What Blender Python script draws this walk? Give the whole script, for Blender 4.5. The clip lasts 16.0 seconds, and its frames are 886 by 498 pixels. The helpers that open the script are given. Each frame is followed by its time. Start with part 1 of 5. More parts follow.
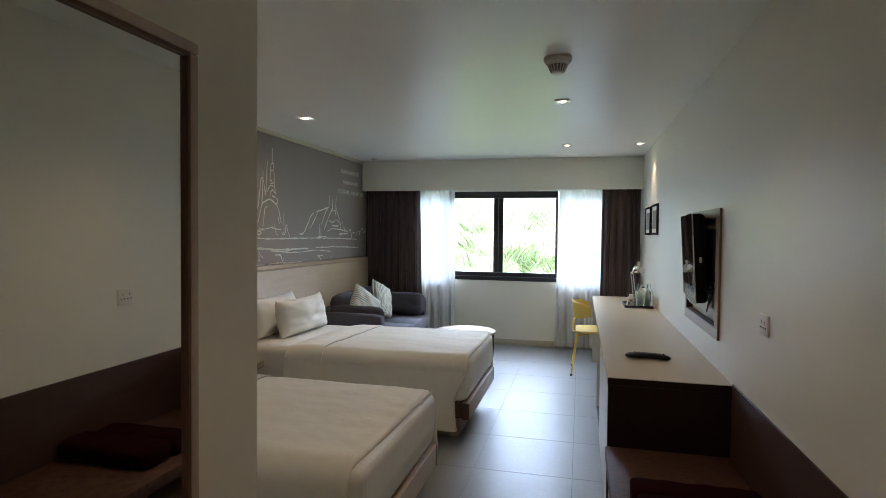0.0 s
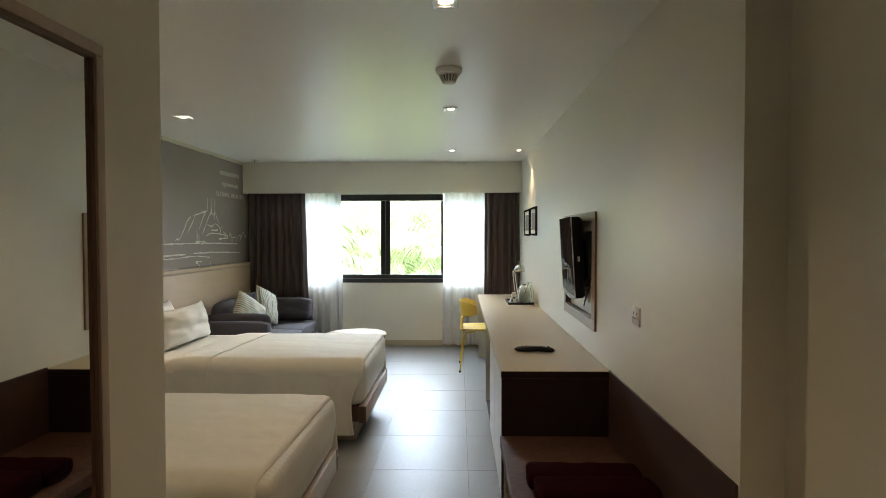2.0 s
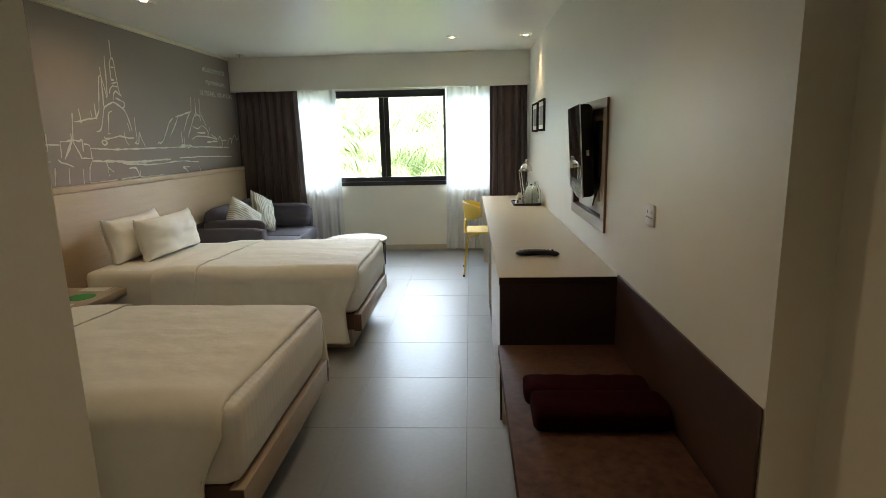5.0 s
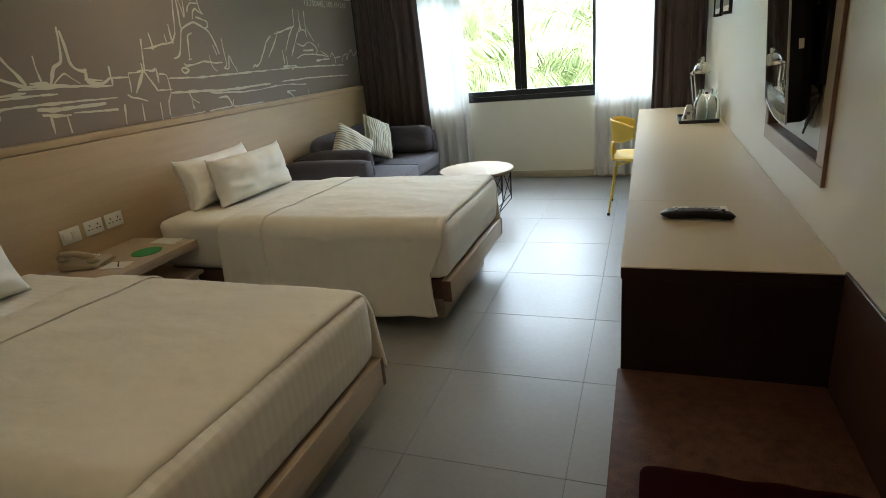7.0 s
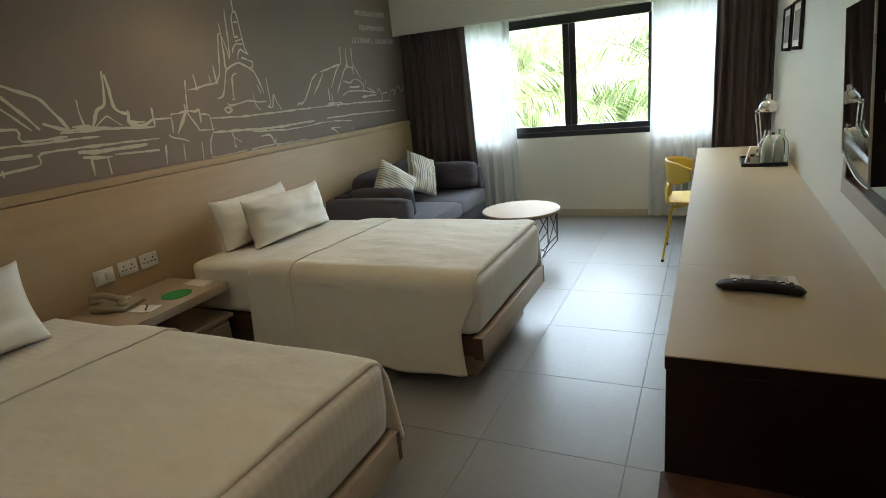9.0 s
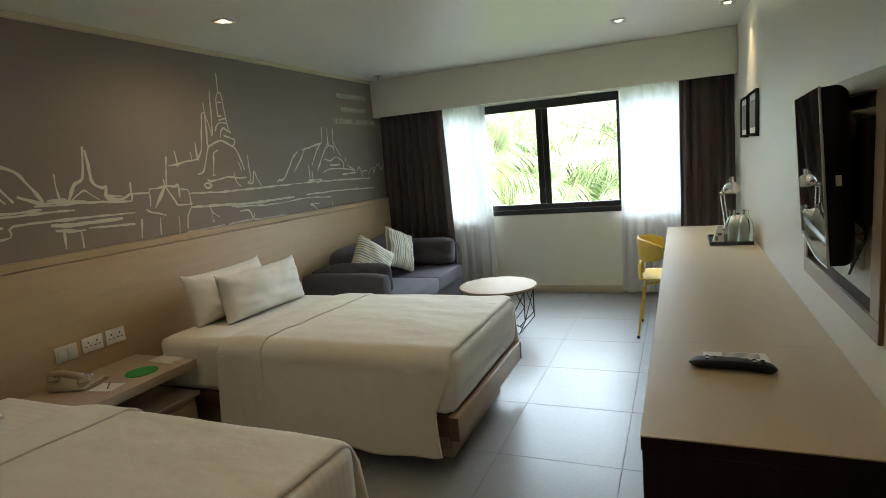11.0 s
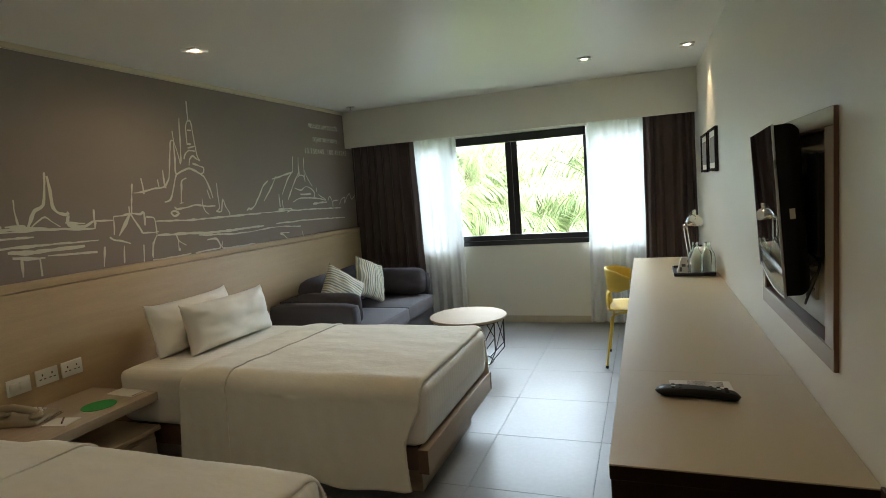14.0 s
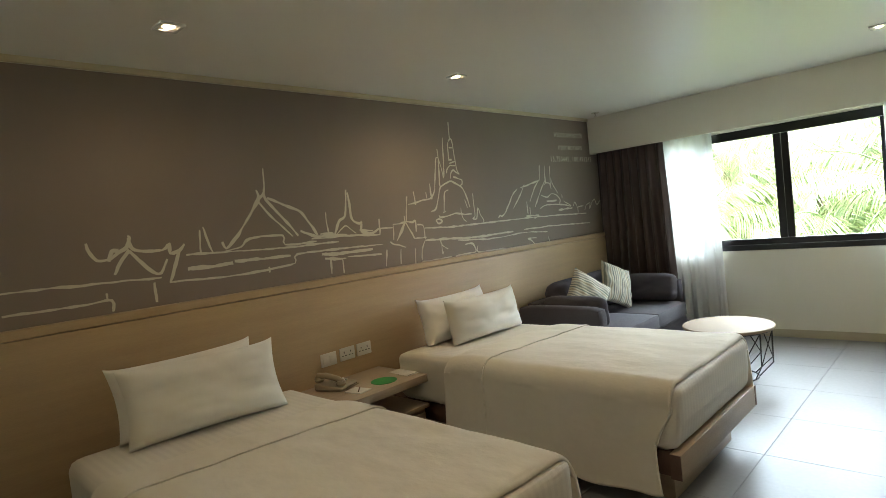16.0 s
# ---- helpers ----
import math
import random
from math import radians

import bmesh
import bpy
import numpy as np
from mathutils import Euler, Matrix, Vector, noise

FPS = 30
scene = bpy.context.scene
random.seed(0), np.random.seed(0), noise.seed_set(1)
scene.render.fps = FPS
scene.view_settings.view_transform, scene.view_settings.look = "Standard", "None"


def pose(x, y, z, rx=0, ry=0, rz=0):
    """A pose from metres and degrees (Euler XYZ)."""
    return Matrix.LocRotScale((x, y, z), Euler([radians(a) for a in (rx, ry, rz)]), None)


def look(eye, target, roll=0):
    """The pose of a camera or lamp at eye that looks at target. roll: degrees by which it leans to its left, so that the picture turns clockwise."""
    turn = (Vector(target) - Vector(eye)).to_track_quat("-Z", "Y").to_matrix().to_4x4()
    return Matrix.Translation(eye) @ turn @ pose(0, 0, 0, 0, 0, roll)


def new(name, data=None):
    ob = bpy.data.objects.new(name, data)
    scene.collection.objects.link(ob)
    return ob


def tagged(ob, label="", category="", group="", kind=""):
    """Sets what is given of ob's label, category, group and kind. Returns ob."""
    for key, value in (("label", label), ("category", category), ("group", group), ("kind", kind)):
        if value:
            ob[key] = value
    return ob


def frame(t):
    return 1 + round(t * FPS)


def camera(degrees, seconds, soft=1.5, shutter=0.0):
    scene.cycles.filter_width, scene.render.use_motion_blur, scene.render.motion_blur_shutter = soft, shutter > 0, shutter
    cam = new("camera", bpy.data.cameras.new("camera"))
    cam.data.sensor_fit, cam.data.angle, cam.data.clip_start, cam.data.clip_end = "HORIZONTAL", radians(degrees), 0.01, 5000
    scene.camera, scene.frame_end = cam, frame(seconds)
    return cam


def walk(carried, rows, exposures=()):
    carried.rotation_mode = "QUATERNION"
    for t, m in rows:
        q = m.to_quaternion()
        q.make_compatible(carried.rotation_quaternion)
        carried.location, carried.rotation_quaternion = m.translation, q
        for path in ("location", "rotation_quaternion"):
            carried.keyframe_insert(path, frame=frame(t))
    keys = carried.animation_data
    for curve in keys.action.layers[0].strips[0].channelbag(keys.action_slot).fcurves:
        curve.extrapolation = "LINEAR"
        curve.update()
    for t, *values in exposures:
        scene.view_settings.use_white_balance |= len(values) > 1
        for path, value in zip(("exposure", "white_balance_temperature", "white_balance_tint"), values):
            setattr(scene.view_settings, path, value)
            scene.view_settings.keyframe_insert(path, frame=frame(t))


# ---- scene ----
cam = camera(76.3, 16.0, soft=0.72)
PATH = [
    (0, (0.024, -4.033, 1.473), (-0.449, -2.09, 1.412), 0.6),
    (0.5, (-0.015, -4.079, 1.486), (-0.281, -2.098, 1.425), 0.3),
    (1, (-0.039, -4.099, 1.482), (-0.196, -2.106, 1.425), 0.2),
    (1.5, (-0.053, -4.106, 1.49), (-0.149, -2.109, 1.431), 0.1),
    (2, (-0.056, -4.108, 1.486), (-0.112, -2.11, 1.432), -0.1),
    (2.5, (-0.056, -4.11, 1.487), (-0.083, -2.111, 1.432), -0.2),
    (3, (-0.057, -4.11, 1.484), (-0.06, -2.111, 1.429), -0.2),
    (3.5, (-0.059, -4.11, 1.479), (-0.043, -2.111, 1.426), -0.3),
    (4, (-0.083, -4.088, 1.426), (-0.067, -2.089, 1.364), -0.6),
    (4.2, (-0.082, -4.058, 1.437), (-0.089, -2.062, 1.305), -0.8),
    (6.3, (0.26, -3.059, 1.423), (-0.064, -1.166, 0.866), -2.9),
    (6.5, (0.251, -2.936, 1.409), (-0.143, -1.065, 0.826), -3.6),
    (7, (0.228, -2.763, 1.413), (-0.439, -0.998, 0.751), -5.6),
    (7.5, (0.186, -2.6, 1.432), (-0.653, -0.921, 0.74), -6.7),
    (8, (0.171, -2.521, 1.445), (-0.678, -0.848, 0.751), -6.5),
    (8.5, (0.212, -2.503, 1.458), (-0.635, -0.814, 0.803), -6.1),
    (9, (0.254, -2.519, 1.473), (-0.59, -0.794, 0.915), -5.8),
    (9.5, (0.267, -2.524, 1.477), (-0.567, -0.765, 1.021), -5.5),
    (12, (0.271, -2.511, 1.473), (-0.467, -0.673, 1.2), -4.6),
    (12.5, (0.272, -2.513, 1.472), (-0.45, -0.665, 1.218), -4.5),
    (13, (0.274, -2.518, 1.472), (-0.429, -0.66, 1.237), -4.4),
    (13.5, (0.273, -2.524, 1.474), (-0.416, -0.659, 1.254), -4.2),
    (14, (0.275, -2.525, 1.472), (-0.404, -0.655, 1.265), -4.2),
    (14.5, (0.273, -2.526, 1.466), (-0.395, -0.651, 1.269), -4.1),
    (15, (0.277, -2.545, 1.439), (-0.422, -0.68, 1.255), -4.2),
    (15.5, (0.289, -2.579, 1.422), (-0.736, -0.868, 1.28), -5.2),
    (16, (0.326, -2.662, 1.437), (-1.065, -1.229, 1.342), -6.2),
]
EXPOSURES = [(0.0, 3.2, 5700, 17), (0.5, 3.35, 6050, 14), (1.0, 3.42, 6250, 12), (2.0, 3.4, 6480, 13), (4.0, 3.4, 6500, 13), (6.5, 3.15, 6450, 10), (7.5, 3.2, 6400, 9.5), (8.5, 3.12, 6350, 9), (9.5, 3.09, 6330, 9), (12.0, 3.03, 6400, 9.5), (14.5, 2.95, 6450, 10), (15.5, 3.05, 6520, 10), (16.0, 3.36, 6580, 9.5)]
walk(cam, [(t, look(eye, target, roll)) for t, eye, target, roll in PATH], EXPOSURES)

# ---- world, sun and lamps ----
world = bpy.data.worlds.new("world")
scene.world = world
world.use_nodes = True
wn = world.node_tree.nodes
sky = wn.new("ShaderNodeTexSky")
sky.sky_type, sky.sun_disc = "NISHITA", False
sky.sun_elevation, sky.sun_rotation = radians(58), radians(60)
sky.air_density, sky.dust_density = 1.0, 3.0
wn["Background"].inputs["Strength"].default_value = 0.15
world.node_tree.links.new(sky.outputs[0], wn["Background"].inputs["Color"])
sun = new("sun", bpy.data.lights.new("sun", "SUN"))
sun.data.energy, sun.data.angle, sun.data.color = 5.0, radians(0.6), (1.0, 0.95, 0.86)
sun.matrix_basis = look((0, 0, 30), (-9.5, 5.5, 12.5))
# the open sky above the palms, as a wide soft lamp over the window
sky_window = new("window_daylight", bpy.data.lights.new("window_daylight", "AREA"))
sky_window.data.shape, sky_window.data.size, sky_window.data.size_y = "RECTANGLE", 4.5, 2.8
sky_window.data.energy, sky_window.data.color = 158.0, (0.79, 0.94, 1.06)
sky_window.matrix_basis = look((-0.9, 7.0, 4.1), (-0.9, 0.6, 0.9))

XL, XR, YN, ZC = -2.84, 0.745, 3.35, 2.405   # mural wall, desk wall, window wall, ceiling
LAMPS = [(-2.2, 0.25), (-2.17, -1.63), (-0.11, -1.86), (-0.115, 0.05), (-0.13, 2.1), (0.6, 2.1), (-0.105, -3.8)]
LAMP_WATTS = [2.2, 0.9, 2.1, 1.4, 1.7, 2.6, 1.6]
for (lx, ly), watts in zip(LAMPS, LAMP_WATTS):
    spot = new("downlight_beam", bpy.data.lights.new("downlight_beam", "SPOT"))
    spot.data.energy, spot.data.color = watts, (1.0, 0.66, 0.38) if ly < -3 else (1.0, 0.74, 0.46)
    spot.data.spot_size, spot.data.spot_blend, spot.data.shadow_soft_size = radians(92 if lx > 0.5 else 165 if lx < -1 else 125), 1.0, 0.03
    spot.matrix_basis = pose(lx, ly, ZC - 0.02)


# ---- materials ----
def material(name, base, rough=0.6, vary=0.12, scale=6.0, fine=90.0, bump=0.1, metallic=0.0, stretch=(1, 1, 1), spec=0.5, sheen=0.0, per_piece=0.0):
    """A surface whose colour varies at a coarse and a fine scale, with a fine relief."""
    m = bpy.data.materials.new(name)
    m.use_nodes = True
    n, l = m.node_tree.nodes, m.node_tree.links
    b = n["Principled BSDF"]
    tc, mp = n.new("ShaderNodeTexCoord"), n.new("ShaderNodeMapping")
    mp.inputs["Scale"].default_value = stretch
    l.new(tc.outputs["Object"], mp.inputs["Vector"])
    big, small = n.new("ShaderNodeTexNoise"), n.new("ShaderNodeTexNoise")
    for node, s, d in ((big, scale, 4), (small, fine, 6)):
        node.inputs["Scale"].default_value, node.inputs["Detail"].default_value = s, d
        l.new(mp.outputs[0], node.inputs["Vector"])
    add = n.new("ShaderNodeMath")
    add.operation = "ADD"
    l.new(big.outputs[0], add.inputs[0]), l.new(small.outputs[0], add.inputs[1])
    last = add
    if per_piece:
        info, mul, plus = n.new("ShaderNodeObjectInfo"), n.new("ShaderNodeMath"), n.new("ShaderNodeMath")
        mul.operation, plus.operation = "MULTIPLY_ADD", "ADD"
        mul.inputs[1].default_value, mul.inputs[2].default_value = per_piece, -per_piece / 2
        l.new(info.outputs["Random"], mul.inputs[0])
        l.new(add.outputs[0], plus.inputs[0]), l.new(mul.outputs[0], plus.inputs[1])
        last = plus
    ramp = n.new("ShaderNodeMapRange")
    ramp.inputs["From Min"].default_value, ramp.inputs["From Max"].default_value = 0.6, 1.4
    ramp.inputs["To Min"].default_value, ramp.inputs["To Max"].default_value = 1 - vary, 1 + vary
    l.new(last.outputs[0], ramp.inputs["Value"])
    vm = n.new("ShaderNodeVectorMath")
    vm.operation = "SCALE"
    vm.inputs[0].default_value = base
    l.new(ramp.outputs[0], vm.inputs["Scale"])
    l.new(vm.outputs[0], b.inputs["Base Color"])
    rr = n.new("ShaderNodeMapRange")
    rr.inputs["From Min"].default_value, rr.inputs["From Max"].default_value = 0.3, 0.7
    rr.inputs["To Min"].default_value, rr.inputs["To Max"].default_value = max(0.02, rough - 0.03), min(1, rough + 0.03)
    l.new(big.outputs[0], rr.inputs["Value"]), l.new(rr.outputs[0], b.inputs["Roughness"])
    b.inputs["Metallic"].default_value, b.inputs["Specular IOR Level"].default_value = metallic, spec
    if sheen:
        b.inputs["Sheen Weight"].default_value, b.inputs["Sheen Roughness"].default_value = sheen, 0.5
    if bump:
        bp = n.new("ShaderNodeBump")
        bp.inputs["Strength"].default_value, bp.inputs["Distance"].default_value = bump, 0.002
        l.new(small.outputs[0], bp.inputs["Height"]), l.new(bp.outputs[0], b.inputs["Normal"])
    return m


def striped(name, colours, width, axis=0, rough=0.85):
    """Woven cloth with stripes of several colours across one axis."""
    m = material(name, (1, 1, 1), rough, 0.06, 8, 400, 0.25)
    n, l = m.node_tree.nodes, m.node_tree.links
    tc, sep, mod, ramp = n.new("ShaderNodeTexCoord"), n.new("ShaderNodeSeparateXYZ"), n.new("ShaderNodeMath"), n.new("ShaderNodeValToRGB")
    l.new(tc.outputs["Object"], sep.inputs[0])
    mul = n.new("ShaderNodeMath")
    mul.operation, mul.inputs[1].default_value = "MULTIPLY", 1 / width
    l.new(sep.outputs[axis], mul.inputs[0])
    mod.operation = "FRACT"
    l.new(mul.outputs[0], mod.inputs[0]), l.new(mod.outputs[0], ramp.inputs[0])
    ramp.color_ramp.interpolation = "CONSTANT"
    els = ramp.color_ramp.elements
    for i, c in enumerate(colours):
        e = els[i] if i < 2 else els.new(i / len(colours))
        e.position, e.color = i / len(colours), (*c, 1)
    vm = [x for x in n if x.bl_idname == "ShaderNodeVectorMath"][0]
    l.new(ramp.outputs[0], vm.inputs[0])
    return m


def glass(name, colour=(1, 1, 1), rough=0.0):
    m = bpy.data.materials.new(name)
    m.use_nodes = True
    b = m.node_tree.nodes["Principled BSDF"]
    b.inputs["Base Color"].default_value = (*colour, 1)
    b.inputs["Transmission Weight"].default_value, b.inputs["Roughness"].default_value, b.inputs["IOR"].default_value = 1.0, rough, 1.45
    return m


def sheer_cloth(name):
    """Thin woven voile: part of the light passes straight through, the rest is scattered by the threads."""
    m = bpy.data.materials.new(name)
    m.use_nodes = True
    n, l = m.node_tree.nodes, m.node_tree.links
    n.remove(n["Principled BSDF"])
    clear, through_cloth, front = n.new("ShaderNodeBsdfTransparent"), n.new("ShaderNodeBsdfTranslucent"), n.new("ShaderNodeBsdfDiffuse")
    through_cloth.inputs["Color"].default_value, front.inputs["Color"].default_value = (0.37, 0.38, 0.37, 1), (0.92, 0.92, 0.9, 1)
    tc, mp, noise_node, ramp = n.new("ShaderNodeTexCoord"), n.new("ShaderNodeMapping"), n.new("ShaderNodeTexNoise"), n.new("ShaderNodeMapRange")
    mp.inputs["Scale"].default_value = (1, 1, 0.06)
    noise_node.inputs["Scale"].default_value = 30
    l.new(tc.outputs["Object"], mp.inputs["Vector"]), l.new(mp.outputs[0], noise_node.inputs["Vector"]), l.new(noise_node.outputs[0], ramp.inputs["Value"])
    ramp.inputs["From Min"].default_value, ramp.inputs["From Max"].default_value = 0.3, 0.7
    ramp.inputs["To Min"].default_value, ramp.inputs["To Max"].default_value = 0.93, 0.995
    a, b = n.new("ShaderNodeMixShader"), n.new("ShaderNodeMixShader")
    a.inputs[0].default_value = 0.6
    l.new(through_cloth.outputs[0], a.inputs[1]), l.new(front.outputs[0], a.inputs[2])
    l.new(ramp.outputs[0], b.inputs[0]), l.new(clear.outputs[0], b.inputs[1]), l.new(a.outputs[0], b.inputs[2])
    l.new(b.outputs[0], n["Material Output"].inputs["Surface"])
    return m


def glow(name, colour, strength):
    m = bpy.data.materials.new(name)
    m.use_nodes = True
    b = m.node_tree.nodes["Principled BSDF"]
    b.inputs["Emission Color"].default_value, b.inputs["Emission Strength"].default_value = (*colour, 1), strength
    return m


def leaf_material(name, a, b_colour):
    m = bpy.data.materials.new(name)
    m.use_nodes = True
    n, l = m.node_tree.nodes, m.node_tree.links
    p = n["Principled BSDF"]
    geo, ramp = n.new("ShaderNodeNewGeometry"), n.new("ShaderNodeValToRGB")
    ramp.color_ramp.elements[0].color, ramp.color_ramp.elements[1].color = (*a, 1), (*b_colour, 1)
    l.new(geo.outputs["Random Per Island"], ramp.inputs[0]), l.new(ramp.outputs[0], p.inputs["Base Color"])
    p.inputs["Roughness"].default_value = 0.45
    tr, mix = n.new("ShaderNodeBsdfTranslucent"), n.new("ShaderNodeMixShader")
    l.new(ramp.outputs[0], tr.inputs["Color"])
    mix.inputs[0].default_value = 0.4
    l.new(p.outputs[0], mix.inputs[1]), l.new(tr.outputs[0], mix.inputs[2])
    l.new(mix.outputs[0], n["Material Output"].inputs["Surface"])
    return m


WALL = material("wall_paint", (0.79, 0.77, 0.665), 0.45, 0.025, 1.2, 220, 0.12)
CEIL = material("ceiling_paint", (0.85, 0.845, 0.795), 0.38, 0.02, 1.0, 180, 0.05)
MURAL = material("mural_paint", (0.245, 0.2, 0.165), 0.6, 0.06, 2.5, 260, 0.2)
CHALK = material("mural_line_paint", (0.66, 0.625, 0.5), 0.7, 0.08, 9, 200, 0.1)
TRIM = material("cream_trim", (0.62, 0.55, 0.38), 0.5, 0.04, 3, 120, 0.05)
HEADBOARD = material("headboard_laminate", (0.485, 0.352, 0.2), 0.5, 0.1, 3, 60, 0.08, stretch=(4, 0.6, 9))
OAK = material("light_oak", (0.43, 0.335, 0.235), 0.45, 0.16, 5, 60, 0.12, stretch=(6, 0.7, 6))
DESKTOP = material("desk_laminate", (0.5, 0.425, 0.285), 0.4, 0.05, 3, 120, 0.0, stretch=(5, 0.6, 5))
TABLE_WOOD = material("table_laminate", (0.27, 0.205, 0.135), 0.65, 0.08, 4, 120, 0.0, stretch=(5, 0.6, 5), spec=0.15)
WENGE = material("dark_wenge", (0.02, 0.0095, 0.008), 0.5, 0.3, 4, 70, 0.1, stretch=(6, 6, 0.8), spec=0.25)
BACK_PANEL = material("reddish_dark_wood", (0.07, 0.036, 0.028), 0.5, 0.25, 4, 70, 0.1, stretch=(6, 0.8, 6), spec=0.3)
CABINET = material("pale_cabinet_laminate", (0.55, 0.5, 0.42), 0.4, 0.04, 3, 90, 0.05)
BENCH = material("brown_granite", (0.09, 0.045, 0.03), 0.65, 0.6, 30, 260, 0.25, spec=0.15)
TOWEL = material("burgundy_towelling", (0.021, 0.0018, 0.0038), 0.95, 0.3, 20, 500, 0.9, spec=0.05)
TILE = material("floor_tile_glaze", (0.27, 0.275, 0.272), 0.385, 0.07, 3, 40, 0.0, per_piece=0.25, spec=0.115)
GROUT = material("grout", (0.13, 0.125, 0.12), 0.9, 0.15, 20, 200, 0.3)
SKIRT = material("beige_skirting_tile", (0.5, 0.45, 0.33), 0.35, 0.05, 4, 90, 0.05)
LINEN = material("white_cotton", (0.81, 0.77, 0.665), 0.85, 0.035, 4, 20, 0.3, stretch=(1.0, 1.6, 1.2), sheen=0.1)
LINEN.node_tree.nodes["Bump"].inputs["Distance"].default_value = 0.006
PILLOW = material("pillow_cotton", (0.86, 0.84, 0.77), 0.85, 0.03, 6, 14, 0.3, stretch=(1, 1, 1), sheen=0.1)
PILLOW.node_tree.nodes["Bump"].inputs["Distance"].default_value = 0.005
STRIPE = striped("satin_stripe_sheet", [(0.8, 0.765, 0.67), (0.765, 0.73, 0.64)], 0.034, 1, 0.6)
SOFA = material("grey_upholstery", (0.071, 0.065, 0.077), 0.9, 0.14, 7, 420, 0.5, sheen=0.05)
STRIPED_CUSHION = striped("striped_cushion_cloth", [(0.62, 0.6, 0.48), (0.26, 0.28, 0.24), (0.62, 0.6, 0.48), (0.36, 0.38, 0.33), (0.68, 0.66, 0.55), (0.4, 0.36, 0.26), (0.62, 0.6, 0.48), (0.2, 0.23, 0.2)], 0.1, 1)
STRIPED_UPRIGHT = striped("striped_cushion_cloth_upright", [(0.62, 0.6, 0.48), (0.26, 0.28, 0.24), (0.62, 0.6, 0.48), (0.36, 0.38, 0.33), (0.68, 0.66, 0.55), (0.4, 0.36, 0.26), (0.62, 0.6, 0.48), (0.2, 0.23, 0.2)], 0.1, 0)
CURTAIN = material("dark_brown_curtain", (0.085, 0.055, 0.049), 0.75, 0.12, 8, 350, 0.4, sheen=0.15)
SHEER = sheer_cloth("white_sheer")
FRAME_BLACK = material("black_aluminium", (0.012, 0.012, 0.014), 0.35, 0.1, 8, 90, 0.03)
BLACK_GLOSS = material("glossy_black_plastic", (0.008, 0.008, 0.009), 0.1, 0.1, 5, 60, 0.0)
BLACK_MATT = material("matt_black_plastic", (0.018, 0.018, 0.02), 0.5, 0.15, 20, 220, 0.15)
BLACK_WIRE = material("black_steel_wire", (0.012, 0.012, 0.012), 0.45, 0.1, 10, 100, 0.05)
CHROME = material("chrome", (0.75, 0.74, 0.72), 0.12, 0.04, 6, 60, 0.0, metallic=1.0)
SILVER = material("silver_trim", (0.6, 0.6, 0.6), 0.3, 0.04, 6, 60, 0.0, metallic=0.9)
YELLOW = material("yellow_lacquer", (0.72, 0.5, 0.07), 0.35, 0.05, 5, 80, 0.05)
WHITE_PLASTIC = material("white_plastic", (0.72, 0.7, 0.64), 0.35, 0.03, 6, 90, 0.03)
BEIGE_PLASTIC = material("beige_phone_plastic", (0.38, 0.32, 0.215), 0.4, 0.06, 10, 120, 0.05)
GREY_PLASTIC = material("grey_plastic", (0.28, 0.27, 0.25), 0.5, 0.05, 8, 90, 0.05)
DARK_HOLE = material("dark_slots", (0.02, 0.02, 0.02), 0.8, 0.1, 10, 100, 0)
PAPER = material("white_paper", (0.75, 0.73, 0.66), 0.7, 0.03, 8, 150, 0.05)
INK = material("printed_ink", (0.2, 0.19, 0.18), 0.7, 0.1, 10, 100, 0)
GREEN = material("green_card", (0.02, 0.3, 0.06), 0.5, 0.06, 9, 120, 0.05)
MIRROR_WOOD = material("mirror_frame_wood", (0.43, 0.345, 0.265), 0.5, 0.14, 5, 60, 0.1, stretch=(6, 6, 0.7))
DARK_WOOD = material("reddish_brown_wood", (0.11, 0.058, 0.036), 0.45, 0.2, 5, 60, 0.1, stretch=(6, 6, 0.7))
EDGE_WOOD = material("brown_edge_band", (0.22, 0.12, 0.08), 0.5, 0.15, 5, 60, 0.05, stretch=(6, 6, 0.7))
MIRROR = material("mirror_silvering", (0.86, 0.88, 0.86), 0.02, 0.0, 1, 1, 0, metallic=1.0)
for polished, gloss in ((MIRROR, 0.015), (BLACK_GLOSS, 0.015)):
    for link in list(polished.node_tree.links):
        if link.to_socket.name == "Roughness":
            polished.node_tree.links.remove(link)
    polished.node_tree.nodes["Principled BSDF"].inputs["Roughness"].default_value = gloss
PANEL_FACE = material("pale_panel_laminate", (0.43, 0.37, 0.29), 0.45, 0.1, 5, 60, 0.1, stretch=(6, 0.7, 6))
RECESS_WOOD = material("glossy_brown_lining", (0.11, 0.048, 0.032), 0.4, 0.25, 4, 60, 0.05, stretch=(6, 0.8, 6))
TV_CASE = material("television_casing", (0.006, 0.006, 0.007), 0.45, 0.1, 8, 90, 0.05, spec=0.3)
TV_CHIN = material("television_bezel", (0.13, 0.13, 0.125), 0.15, 0.05, 8, 90, 0.0, metallic=0.8)
GLASS = glass("clear_glass", (0.97, 0.985, 0.975))
BOTTLE_GLASS = glass("carafe_glass", (0.9, 0.95, 0.92), 0.02)
LAMP_GLOW = glow("lamp_glow", (1.0, 0.76, 0.45), 5)
PALM = leaf_material("palm_leaf", (0.13, 0.2, 0.09), (0.36, 0.42, 0.2))
BARK = material("palm_bark", (0.16, 0.13, 0.09), 0.9, 0.3, 6, 40, 0.6)
LAWN = material("lawn", (0.07, 0.13, 0.03), 0.9, 0.35, 2, 30, 0.5)
